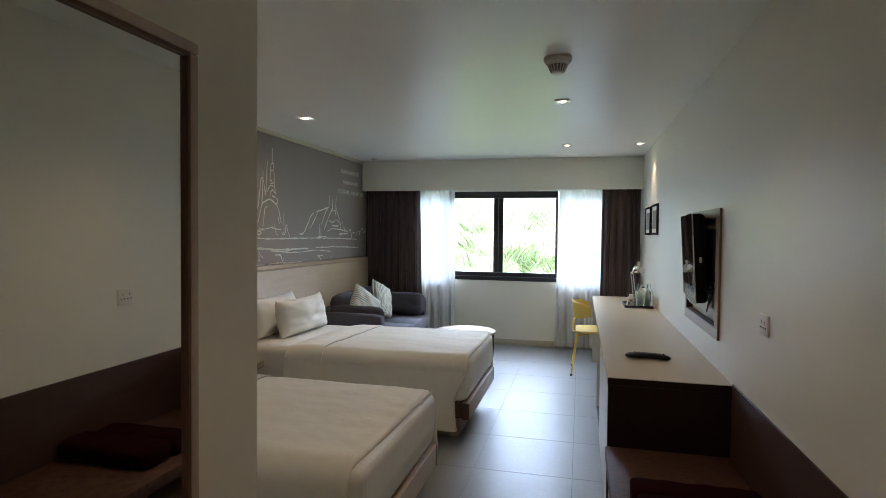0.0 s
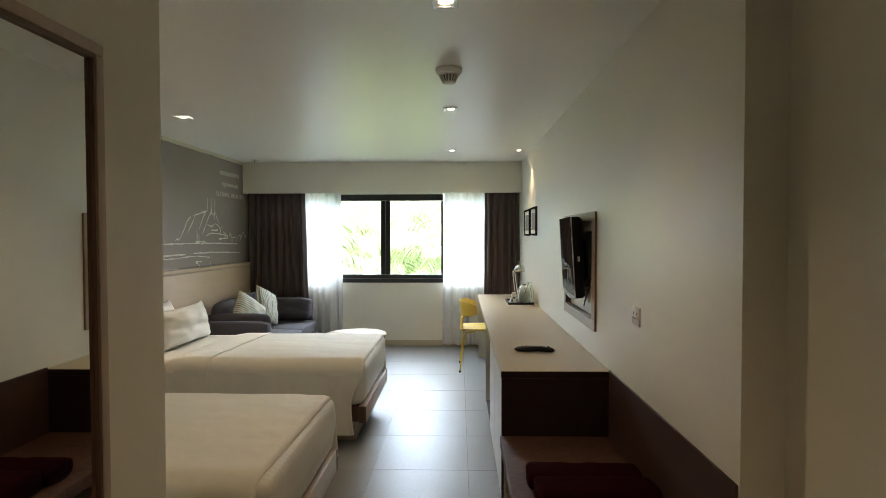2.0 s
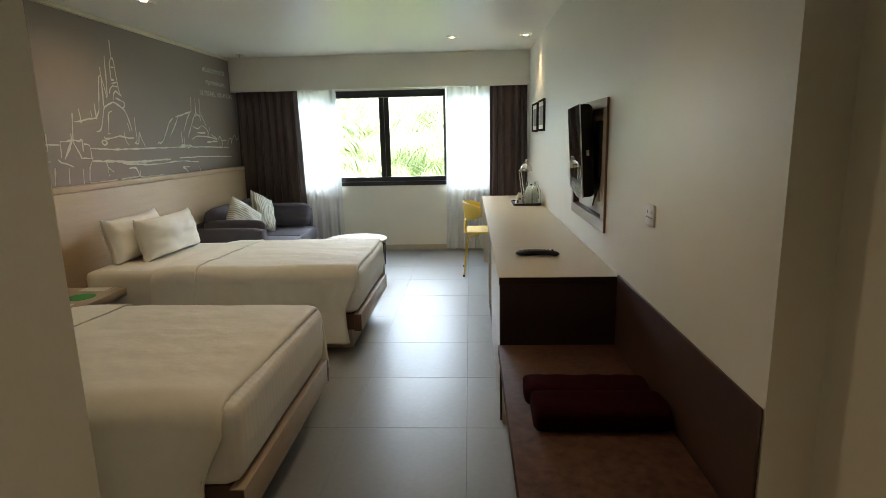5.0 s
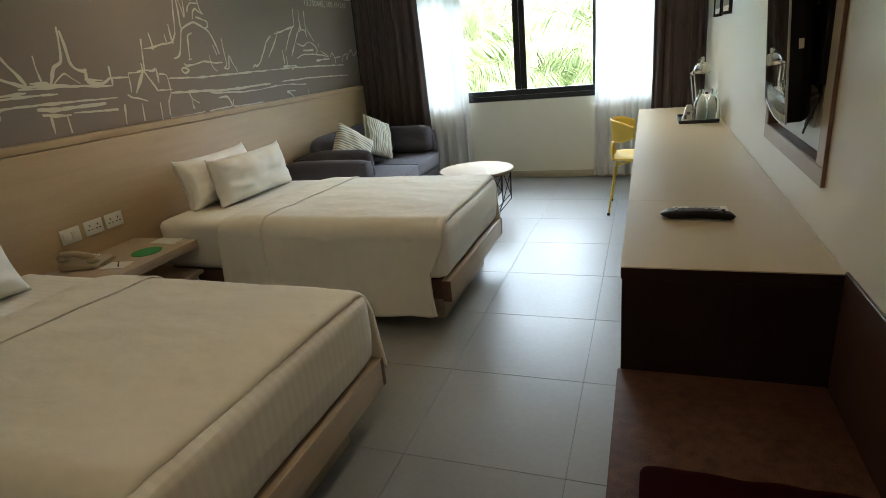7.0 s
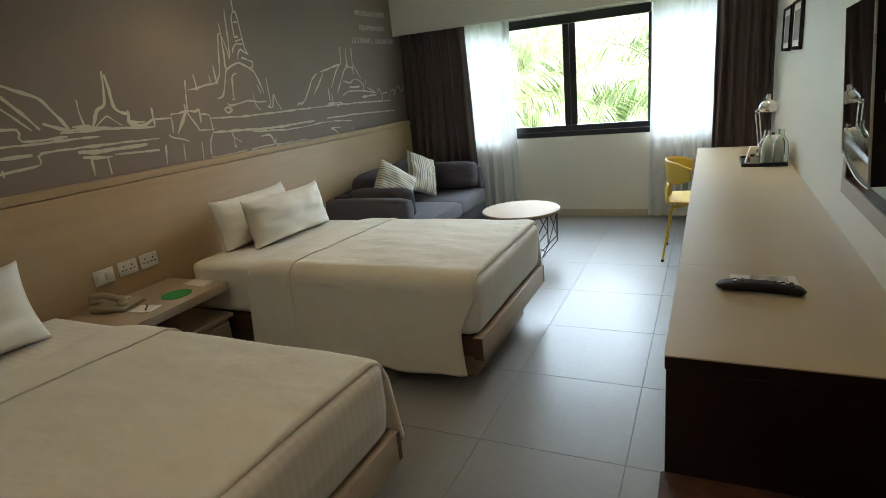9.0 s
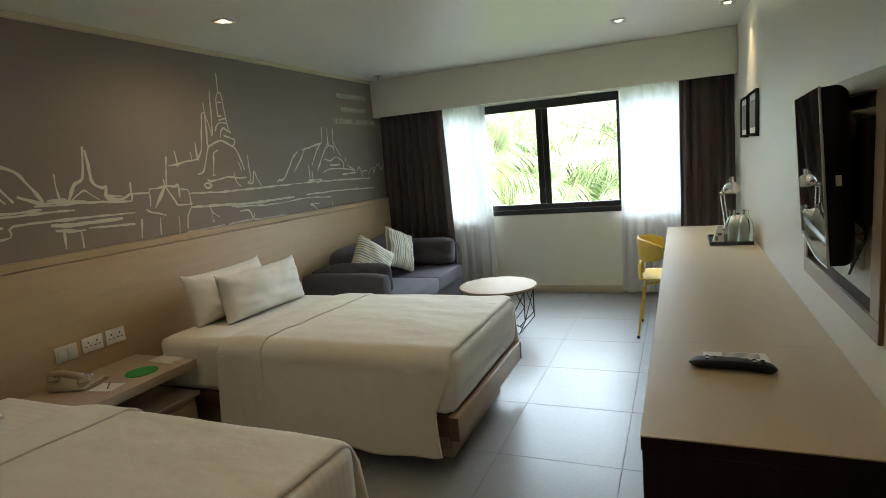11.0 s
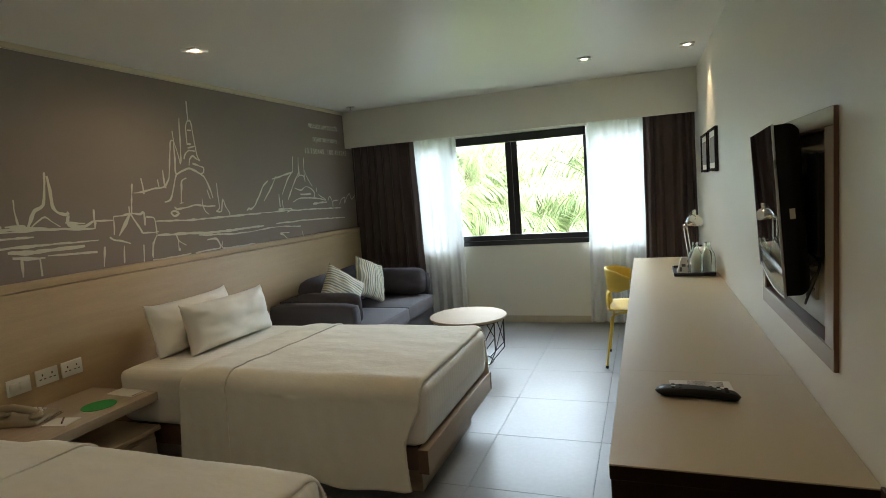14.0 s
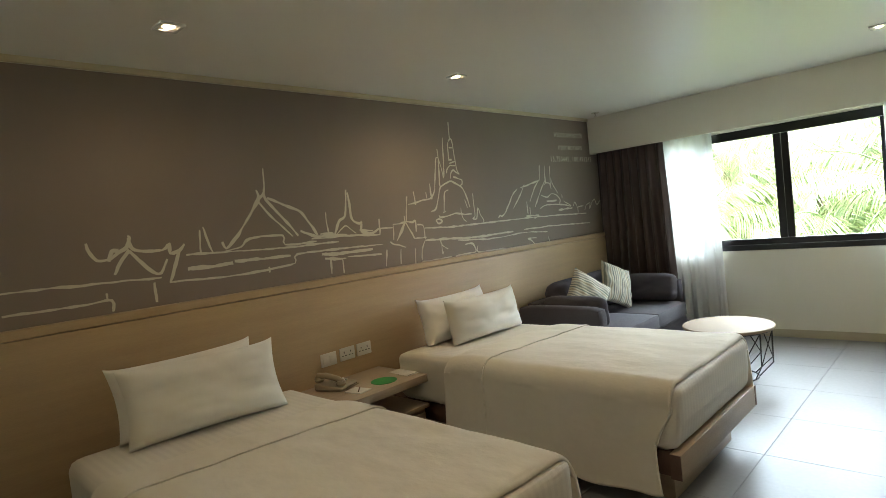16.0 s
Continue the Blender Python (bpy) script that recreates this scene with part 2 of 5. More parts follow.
RENDERED = material("exterior_render", (0.55, 0.53, 0.48), 0.8, 0.06, 2, 60, 0.2)

# ---- building blocks ----
ORIGIN = {}


def thing(name, at, label, category, group="", kind=""):
    """An Empty at a thing's base, to carry its parts. Parts are written in world metres."""
    ob = new(name)
    ob.location = at
    ob.empty_display_size = 0.05
    ORIGIN[ob] = Vector(at)
    return tagged(ob, label, category, group, kind)


def shade(me, angle=40):
    for p in me.polygons:
        p.use_smooth = True
    me.set_sharp_from_angle(angle=radians(angle))


def part(name, bm, mat, parent, label="", smooth=True):
    """Links a bmesh as one mesh object under a thing or a part."""
    me = bpy.data.meshes.new(name)
    o = ORIGIN[parent]
    bmesh.ops.translate(bm, verts=bm.verts, vec=-o)
    bm.to_mesh(me)
    bm.free()
    me.materials.append(mat)
    if smooth:
        shade(me)
    ob = new(name, me)
    ob.parent = parent
    ORIGIN[ob] = o
    return tagged(ob, label)


def solo(name, bm, mat, label="", category="", group="", kind="", at=None):
    """A thing of one mesh, with its origin at its base."""
    if at is None:
        xs, ys, zs = ([v.co[i] for v in bm.verts] for i in range(3))
        at = ((min(xs) + max(xs)) / 2, (min(ys) + max(ys)) / 2, min(zs))
    me = bpy.data.meshes.new(name)
    bmesh.ops.translate(bm, verts=bm.verts, vec=-Vector(at))
    bm.to_mesh(me)
    bm.free()
    me.materials.append(mat)
    shade(me)
    ob = new(name, me)
    ob.location = at
    ORIGIN[ob] = Vector(at)
    return tagged(ob, label, category, group, kind)


def box(x0, x1, y0, y1, z0, z1, bevel=0.0, seg=2, bm=None):
    bm = bm or bmesh.new()
    m = Matrix.Translation(((x0 + x1) / 2, (y0 + y1) / 2, (z0 + z1) / 2)) @ Matrix.Diagonal((x1 - x0, y1 - y0, z1 - z0, 1))
    made = bmesh.ops.create_cube(bm, size=1, matrix=m)["verts"]
    if bevel:
        edges = list({e for v in made for e in v.link_edges})
        bmesh.ops.bevel(bm, geom=edges, offset=bevel, segments=seg, affect="EDGES", profile=0.5)
    return bm


def tube(points, r, seg=8, bm=None, closed=False):
    """A round rod along a few points."""
    bm = bm or bmesh.new()
    pts = [Vector(p) for p in points]
    rings = []
    for i, p in enumerate(pts):
        a = pts[i - 1] if (i or closed) else p
        b = pts[(i + 1) % len(pts)] if (i < len(pts) - 1 or closed) else p
        d = (b - a).normalized()
        up = Vector((0, 0, 1)) if abs(d.z) < 0.9 else Vector((0, 1, 0))
        u = d.cross(up).normalized()
        w = u.cross(d).normalized()
        rr = r[i] if isinstance(r, (list, tuple)) else r
        rings.append([bm.verts.new(p + (u * math.cos(2 * math.pi * k / seg) + w * math.sin(2 * math.pi * k / seg)) * rr) for k in range(seg)])
    pairs = list(zip(rings, rings[1:])) + ([(rings[-1], rings[0])] if closed else [])
    for a, b in pairs:
        for k in range(seg):
            bm.faces.new((a[k], a[(k + 1) % seg], b[(k + 1) % seg], b[k]))
    if not closed:
        bm.faces.new(rings[0][::-1]), bm.faces.new(rings[-1])
    bmesh.ops.recalc_face_normals(bm, faces=bm.faces)
    return bm


def lathe(profile, at, seg=28, bm=None, m=None):
    """A turned body: (radius, height) pairs about an upright axis."""
    bm = bm or bmesh.new()
    m = m or Matrix.Translation(at)
    rings = []
    for r, z in profile:
        if r < 1e-5:
            rings.append([bm.verts.new(m @ Vector((0, 0, z)))])
        else:
            rings.append([bm.verts.new(m @ Vector((r * math.cos(2 * math.pi * k / seg), r * math.sin(2 * math.pi * k / seg), z))) for k in range(seg)])
    for a, b in zip(rings, rings[1:]):
        for k in range(seg):
            k2 = (k + 1) % seg
            if len(a) == 1 and len(b) > 1:
                bm.faces.new((a[0], b[k2], b[k]))
            elif len(b) == 1 and len(a) > 1:
                bm.faces.new((a[k], a[k2], b[0]))
            elif len(a) > 1:
                bm.faces.new((a[k], a[k2], b[k2], b[k]))
    bmesh.ops.recalc_face_normals(bm, faces=bm.faces)
    return bm


def surface(f, nu, nv, bm=None):
    """A grid of faces over f(u, v), u and v from 0 to 1."""
    bm = bm or bmesh.new()
    vs = [[bm.verts.new(f(i / nu, j / nv)) for j in range(nv + 1)] for i in range(nu + 1)]
    for i in range(nu):
        for j in range(nv):
            bm.faces.new((vs[i][j], vs[i + 1][j], vs[i + 1][j + 1], vs[i][j + 1]))
    return bm


def thick(ob, t, offset=-1):
    mod = ob.modifiers.new("thickness", "SOLIDIFY")
    mod.thickness, mod.offset = t, offset
    return ob


def cushion_mesh(w, h, t, m, puff=2.6, pinch=0.05, crumple=0.006, n=22, seed=0.0, low_puff=None, blunt=0.0, ear=0.0):
    """A stuffed cushion, w wide, h high and t thick, with pulled-out corners and soft dents, set by the pose m."""
    bm = bmesh.new()
    for side in (1, -1):
        def f(a, b):
            u, v = 2 * a - 1, 2 * b - 1
            x = w / 2 * u * (1 - pinch * (1 - v * v))
            y = h / 2 * v * (1 - pinch * (1 - u * u))
            x, y = x * (1 - 0.5 * blunt * v ** 6), y * (1 - blunt * u ** 6)
            y *= (1 + ear * abs(u) ** 10 * max(0, v) ** 3)
            e = max(0.0, (1 - abs(u) ** puff) * (1 - abs(v) ** (low_puff if low_puff and v < 0 else puff))) ** 0.5
            d = noise.noise(Vector((u * 2.1 + seed, v * 2.1, side * 3.0 + seed))) + 0.3 * noise.noise(Vector((u * 4 + seed, v * 4, side))) + 0.35 * max(0, abs(u) - 0.55) * math.sin(14 * v + 5 * u + seed)
            return m @ Vector((x, y, side * (t / 2 * e + 0.004) + crumple * 1.6 * d * min(1, e * 1.5)))
        surface(f, n, n, bm)
    bmesh.ops.remove_doubles(bm, verts=bm.verts, dist=0.0005)
    edges = [e for e in bm.edges if e.is_boundary]
    if edges:
        bmesh.ops.bridge_loops(bm, edges=edges)
    bmesh.ops.recalc_face_normals(bm, faces=bm.faces)
    return bm


# ---- walls, floor, ceiling ----
def wall(name, x0, x1, y0, y1, z0=-0.1, z1=2.5, mat=None):
    return solo(name, box(x0, x1, y0, y1, z0, z1), mat or WALL, "smooth cream painted plaster wall", "wall", kind="structure")


wall("wall_west", XL - 0.15, XL, -2.706, 3.5)
wall("wall_partition", -2.99, -0.803, -2.85, -2.706)
wall("wall_corridor_west", -0.95, -0.803, -5.6, -2.85)
# the recess behind the television goes into this wall
PY0, PY1, PZ0, PZ1 = -0.812, 0.138, 0.912, 1.615
east = box(XR, XR + 0.3, -2.495, PY0 + 0.045, -0.1, 2.5)
box(XR, XR + 0.3, PY1 - 0.045, 3.5, -0.1, 2.5, bm=east)
box(XR, XR + 0.3, PY0 + 0.045, PY1 - 0.045, -0.1, PZ0 + 0.045, bm=east)
box(XR, XR + 0.3, PY0 + 0.045, PY1 - 0.045, PZ1 - 0.045, 2.5, bm=east)
box(XR + 0.035, XR + 0.3, PY0 + 0.045, PY1 - 0.045, PZ0 + 0.045, PZ1 - 0.045, bm=east)
solo("wall_east", east, WALL, "smooth cream painted plaster wall with a recess", "wall", kind="structure")
wall("wall_corridor_east", 0.871, 1.045, -5.6, -2.495)
wall("wall_south", -0.95, 1.045, -5.75, -5.6)
WX0, WX1, WZ0, WZ1 = -2.12, 0.36, 0.835, 2.012
north = box(XL, WX0, YN, YN + 0.15, -0.1, 2.5)
box(WX1, XR, YN, YN + 0.15, -0.1, 2.5, bm=north)
box(WX0, WX1, YN, YN + 0.15, -0.1, WZ0, bm=north)
box(WX0, WX1, YN, YN + 0.15, WZ1, 2.5, bm=north)
solo("wall_north", north, WALL, "cream painted wall with a wide window opening", "wall", kind="structure")
solo("ceiling", box(-2.99, 1.045, -5.75, 3.5, ZC, ZC + 0.12), CEIL, "smooth off-white painted ceiling with a soft sheen", "ceiling", kind="structure")
solo("curtain_pelmet", box(XL + 0.002, XR - 0.002, 3.1, 3.14, 2.01, ZC - 0.002, 0.003), WALL, "cream boxed bulkhead above the window curtains", "pelmet", kind="structure")
solo("baseboard_north", box(XL + 0.003, XR - 0.003, YN - 0.014, YN - 0.002, 0.001, 0.075, 0.003), SKIRT, "beige tiled skirting below the window", "skirting", kind="structure")
solo("baseboard_corridor_west", box(-0.801, -0.789, -5.59, -2.715, 0.001, 0.075, 0.003), SKIRT, "beige tiled skirting of the entrance passage", "skirting", kind="structure")
solo("baseboard_corridor_east", box(0.857, 0.869, -5.59, -2.505, 0.001, 0.075, 0.003), SKIRT, "beige tiled skirting of the entrance passage", "skirting", kind="structure")

floor = solo("floor", box(-2.99, 1.045, -5.75, 3.5, -0.1, -0.005), GROUT, "grey glazed floor tiles with narrow dark joints", "floor", kind="structure", at=(0, 0, 0))

# ---- window ----
window = thing("window_1", (-0.9, YN + 0.07, WZ0), "black aluminium sliding window with clear panes", "window", kind="structure")
FY0, FY1 = YN + 0.01, YN + 0.09
FX0, FX1 = -1.70, -0.262
part("window_frame", box(FX0, FX1, FY0, FY1, 1.925, 2.008, 0.004, 1), FRAME_BLACK, window, "thick black top rail")
part("window_frame", box(FX0, FX1, FY0, FY1, 0.837, 0.888, 0.004, 1), FRAME_BLACK, window, "thick black bottom rail")
part("window_frame", box(FX0, FX1, FY0 + 0.015, FY1 - 0.01, 0.89, 0.946, 0.004, 1), FRAME_BLACK, window)
part("window_frame", box(-1.092, -1.03, FY0 + 0.01, FY0 + 0.045, 0.948, 1.923, 0.003, 1), FRAME_BLACK, window, "black meeting stile")
part("window_frame", box(-1.028, -0.968, FY0 + 0.02, FY0 + 0.055, 0.948, 1.923, 0.003, 1), FRAME_BLACK, window, "black meeting stile")
for a, b in ((FX0, FX0 + 0.03), (FX1 - 0.028, FX1)):
    part("window_frame", box(a, b, FY0 + 0.01, FY1 - 0.01, 0.948, 1.923, 0.003, 1), FRAME_BLACK, window)
for a, b in ((WX0, WX0 + 0.02), (WX1 - 0.02, WX1)):
    part("window_frame", box(a, b, FY0 + 0.01, FY1 - 0.01, WZ0 + 0.002, WZ1 - 0.002, 0.003, 1), FRAME_BLACK, window)
for a, b in ((WX0 + 0.02, FX0), (FX1, WX1 - 0.02), (FX0 + 0.03, -1.092), (-0.968, FX1 - 0.028)):
    pane = part("pane", box(a, b, FY0 + 0.045, FY0 + 0.05, WZ0 + 0.1, 1.923), GLASS, window)
    pane.visible_shadow = False
part("window_sill", box(WX0, WX1, YN + 0.092, YN + 0.17, WZ0 - 0.03, WZ0 + 0.004, 0.004), RENDERED, window)


def hanging_cloth(name, x0, x1, y, z0, z1, waves, depth, mat, label, category, thickness, seed=0.0, flare=0.0):
    def f(u, v):
        x = x0 + (x1 - x0) * (u + 0.012 * math.sin(9 * u + seed))
        z = z0 + (z1 - z0) * v
        open_out = 0.55 + 0.45 * (1 - v)
        ph = 2 * math.pi * waves * u + 1.3 * math.sin(4.2 * u + seed) + 0.7 * math.sin(9.7 * u + 2 * seed)
        d = math.sin(ph) * depth * open_out + 0.35 * depth * math.sin(2.3 * ph + seed) * (1 - v)
        x += flare * (1 - v) ** 1.5 * (u - 0.5) + 0.006 * noise.noise(Vector((u * 7, v * 3, seed)))
        return Vector((x, y + d + 0.01 * noise.noise(Vector((u * 5, v * 2.5, seed + 4))), z))
    ob = solo(name, surface(f, int(waves * 18), 28), mat, label, category)
    return thick(ob, thickness, 0) if thickness else ob


for x0, x1, seed in ((XL + 0.02, -2.06, 0.3), (0.275, XR - 0.015, 2.1)):
    hanging_cloth("curtain", x0, x1, 3.2, 0.02, 2.06, 8.5 if seed < 1 else 5.5, 0.036, CURTAIN, "dark brown pleated blackout curtain drawn aside", "curtain", 0.004, seed, 0.1 if seed < 1 else 0.03)
hanging_cloth("sheer_curtain", -2.12, -1.6, 3.275, 0.03, 2.07, 5.5, 0.02, SHEER, "translucent white sheer curtain gathered beside the window", "curtain", 0, 0.9, 0.05)
hanging_cloth("sheer_curtain", -0.245, 0.37, 3.275, 0.03, 2.07, 6.5, 0.02, SHEER, "translucent white sheer curtain gathered beside the window", "curtain", 0, 3.7, 0.06)
solo("curtain_track", box(XL + 0.05, XR - 0.05, 3.19, 3.3, 2.075, 2.095, 0.003), WHITE_PLASTIC, "white double curtain track behind the bulkhead", "curtain track")

# ---- mural wall ----
MX = XL + 0.004
mural = thing("mural", (XL, 0.2, 1.12), "taupe painted wall panel with a white line drawing of temples", "mural")
part("panel", box(XL + 0.0005, MX, -2.69, 3.098, 1.12, 2.37), MURAL, mural, "taupe matt paint")
part("panel", box(XL + 0.0005, MX, 3.0985, 3.345, 1.12, 2.008), MURAL, mural, "taupe matt paint")
solo("trim", box(XL + 0.001, XL + 0.02, -2.69, 3.095, 2.372, ZC - 0.001, 0.003), TRIM, "narrow cream moulding below the ceiling", "moulding", kind="structure")
drawing = bmesh.new()


def stroke(*pts, w=0.0125):
    """A hand-drawn paint stroke on the mural, through (along, up) pairs, with an uneven, tapering width."""
    dense = []
    for i in range(len(pts) - 1):
        p0, p1, p2, p3 = (Vector(pts[max(0, min(len(pts) - 1, i + q))]) for q in (-1, 0, 1, 2))
        n = max(3, int(math.dist(p1, p2) / 0.018))
        for k in range(n):
            q = k / n
            soft = 0.5 * (2 * p1 + (p2 - p0) * q + (2 * p0 - 5 * p1 + 4 * p2 - p3) * q * q + (3 * p1 - p0 - 3 * p2 + p3) * q ** 3)
            dense.append(soft.lerp(p1.lerp(p2, q), 0.2))
    dense.append(Vector(pts[-1]))
    # each stroke lies a hair above the one before, like layers of paint
    layer = 0.0011 + 0.00013 * (len(drawing.verts) // 4 % 11)
    sides = []
    for i, p in enumerate(dense):
        a, b = dense[max(0, i - 1)], dense[min(len(dense) - 1, i + 1)]
        d = (b - a).normalized()
        side = Vector((-d.y, d.x))
        wob = noise.noise(Vector((p.x * 9, p.y * 9, 1))) * 0.004 + noise.noise(Vector((p.x * 31, p.y * 31, 3))) * 0.002
        end = min(i, len(dense) - 1 - i) / 3
        h = w / 2 * (0.95 + 0.75 * noise.noise(Vector((p.x * 14, p.y * 14, 7))) + 0.3 * noise.noise(Vector((p.x * 60, p.y * 60, 2)))) * min(1, 0.7 + 0.25 * end)
        h = max(h, 0.0022)
        c = p + side * wob
        sides.append([drawing.verts.new((MX + lift, c.x + side.x * e * h, c.y + side.y * e * h)) for e in (-1, 1) for lift in (0.0004, layer)])
    for p, q in zip(sides, sides[1:]):
        drawing.faces.new((p[1], q[1], q[3], p[3]))
        drawing.faces.new((p[0], q[0], q[1], p[1]))
        drawing.faces.new((p[3], q[3], q[2], p[2]))


def waterline():
    stroke((-0.615, 1.42), (-0.45, 1.415), (-0.325, 1.415), (-0.04, 1.395))
    stroke((-0.63, 1.335), (-0.46, 1.335), (-0.27, 1.33), (-0.025, 1.325))
    stroke((-0.55, 1.31), (-0.41, 1.30), (-0.12, 1.30), w=0.022)
    stroke((-0.53, 1.28), (-0.36, 1.26), w=0.018)
    stroke((-0.345, 1.27), (-0.045, 1.255))
    stroke((-0.485, 1.27), (-0.49, 1.175), w=0.016)
    stroke((-0.39, 1.265), (-0.39, 1.165), w=0.016)
    stroke((-0.035, 1.44), (0.09, 1.435))
    stroke((0.405, 1.405), (0.615, 1.395), (1.01, 1.39), (1.5, 1.39), (2.09, 1.385), (2.9, 1.365))
    stroke((0.41, 1.31), (0.60, 1.30), (0.99, 1.28), (1.26, 1.28), (1.55, 1.28), w=0.018)
    stroke((0.41, 1.315), (0.37, 1.25), (0.35, 1.175))
    stroke((0.785, 1.275), (1.25, 1.245), (1.72, 1.255), (2.11, 1.23), w=0.011)
    stroke((1.72, 1.285), (2.27, 1.28), (2.96, 1.255))
    stroke((0.575, 1.3), (0.59, 1.255), (0.655, 1.215))
    stroke((0.585, 1.265), (0.585, 1.185), (0.6, 1.2), w=0.01)
    stroke((0.05, 1.335), (0.08, 1.315), (0.135, 1.3), (0.195, 1.275))
    stroke((0.01, 1.28), (-0.015, 1.16))
    stroke((0.145, 1.27), (0.13, 1.16))
    stroke((0.29, 1.26), (0.28, 1.145))
    stroke((0.37, 1.265), (0.355, 1.165))
    stroke((0.35, 1.15), (0.575, 1.145), (0.69, 1.15))
    stroke((0.735, 1.145), (0.825, 1.15), (0.925, 1.15), (0.995, 1.155), (0.985, 1.2), (0.955, 1.23), (0.865, 1.23))
    stroke((1.03, 1.205), (1.02, 1.15), (1.24, 1.14), (1.4, 1.14), (1.4, 1.13))
    stroke((1.88, 1.125), (1.82, 1.175), (1.77, 1.19), (1.91, 1.19))
    stroke((2.12, 1.18), (2.13, 1.125))
    stroke((2.27, 1.135), (2.29, 1.115), (2.67, 1.11), (3.3, 1.1))
    stroke((-2.25, 1.33), (-2.03, 1.325), (-1.79, 1.315), (-1.56, 1.305))
    stroke((-2.25, 1.23), (-2.09, 1.225), (-1.91, 1.225), (-1.81, 1.225), (-1.81, 1.17))
    stroke((-1.83, 1.265), (-1.83, 1.235))
    stroke((-1.6, 1.285), (-1.6, 1.18))
    stroke((-1.42, 1.33), (-1.16, 1.33), w=0.022)
    stroke((-1.15, 1.34), (-0.78, 1.33), w=0.018)
    stroke((-1.52, 1.275), (-1.21, 1.26), (-0.925, 1.265), (-0.755, 1.28), (-0.735, 1.335), (-0.41, 1.33))
    stroke((-0.935, 1.28), (-0.935, 1.245))
    stroke((-1.42, 1.41), (-1.2, 1.4), (-0.75, 1.385), (-0.405, 1.38))


def gabled_hall():
    stroke((-1.89, 1.52), (-1.88, 1.48), (-1.85, 1.43), (-1.80, 1.43), w=0.018)
    stroke((-1.80, 1.42), (-1.78, 1.47), (-1.75, 1.47), w=0.024)
    stroke((-1.79, 1.43), (-1.75, 1.46), (-1.71, 1.48), (-1.69, 1.53), (-1.70, 1.54), w=0.018)
    stroke((-1.70, 1.53), (-1.69, 1.48), (-1.66, 1.46), (-1.54, 1.45), (-1.50, 1.48), (-1.50, 1.43), (-1.45, 1.44), (-1.42, 1.47), w=0.018)
    stroke((-1.70, 1.47), (-1.75, 1.41), (-1.78, 1.35), w=0.018)
    stroke((-1.70, 1.46), (-1.66, 1.41), (-1.60, 1.34), (-1.56, 1.33), (-1.52, 1.40), w=0.018)
    stroke((-1.45, 1.44), (-1.49, 1.34), (-1.52, 1.27), w=0.018)
    stroke((-1.33, 1.54), (-1.34, 1.405), w=0.01)
    stroke((-1.31, 1.555), (-1.29, 1.465), (-1.27, 1.405))
    stroke((-1.21, 1.46), (-1.19, 1.42), (-1.15, 1.45), (-1.11, 1.49), (-1.08, 1.53), (-1.03, 1.59), (-0.97, 1.67), (-0.95, 1.71), (-0.96, 1.75), w=0.018)
    stroke((-0.90, 1.88), (-0.91, 1.74), (-0.96, 1.69), w=0.018)
    stroke((-0.91, 1.76), (-0.91, 1.70), (-0.84, 1.61), (-0.77, 1.53), (-0.71, 1.45), w=0.02)
    stroke((-0.895, 1.7), (-0.795, 1.655), (-0.68, 1.605), (-0.625, 1.535), (-0.565, 1.44), w=0.016)
    stroke((-0.96, 1.685), (-0.9, 1.605), (-0.85, 1.55), (-0.805, 1.505), (-0.75, 1.45))
    stroke((-0.69, 1.48), (-0.57, 1.43), (-0.44, 1.44), w=0.018)
    stroke((-1.2, 1.405), (-1.1, 1.42), (-1.04, 1.465), (-0.82, 1.46), (-0.81, 1.405), (-0.58, 1.4))


def bell_spire():
    stroke((-0.30, 1.73), (-0.31, 1.65), (-0.33, 1.55), (-0.38, 1.52), (-0.41, 1.47), (-0.43, 1.43), w=0.02)
    stroke((-0.29, 1.71), (-0.28, 1.63), (-0.28, 1.55), (-0.26, 1.51), (-0.21, 1.49), (-0.19, 1.50), w=0.018)
    stroke((-0.195, 1.485), (-0.2, 1.43), (-0.1, 1.415), (-0.035, 1.44), (-0.04, 1.4), w=0.017)
    stroke((-0.035, 1.51), (-0.04, 1.44), (-0.04, 1.395))
    stroke((-0.485, 1.585), (-0.485, 1.515), (-0.475, 1.435), w=0.011)
    stroke((-0.55, 1.43), (-0.45, 1.43), (-0.33, 1.42), w=0.018)
    stroke((-0.545, 1.445), (-0.445, 1.445))
    stroke((-0.41, 1.435), (-0.37, 1.465), (-0.33, 1.485), (-0.29, 1.455), (-0.25, 1.425), w=0.009)
    stroke((-0.22, 1.445), (-0.1, 1.43))


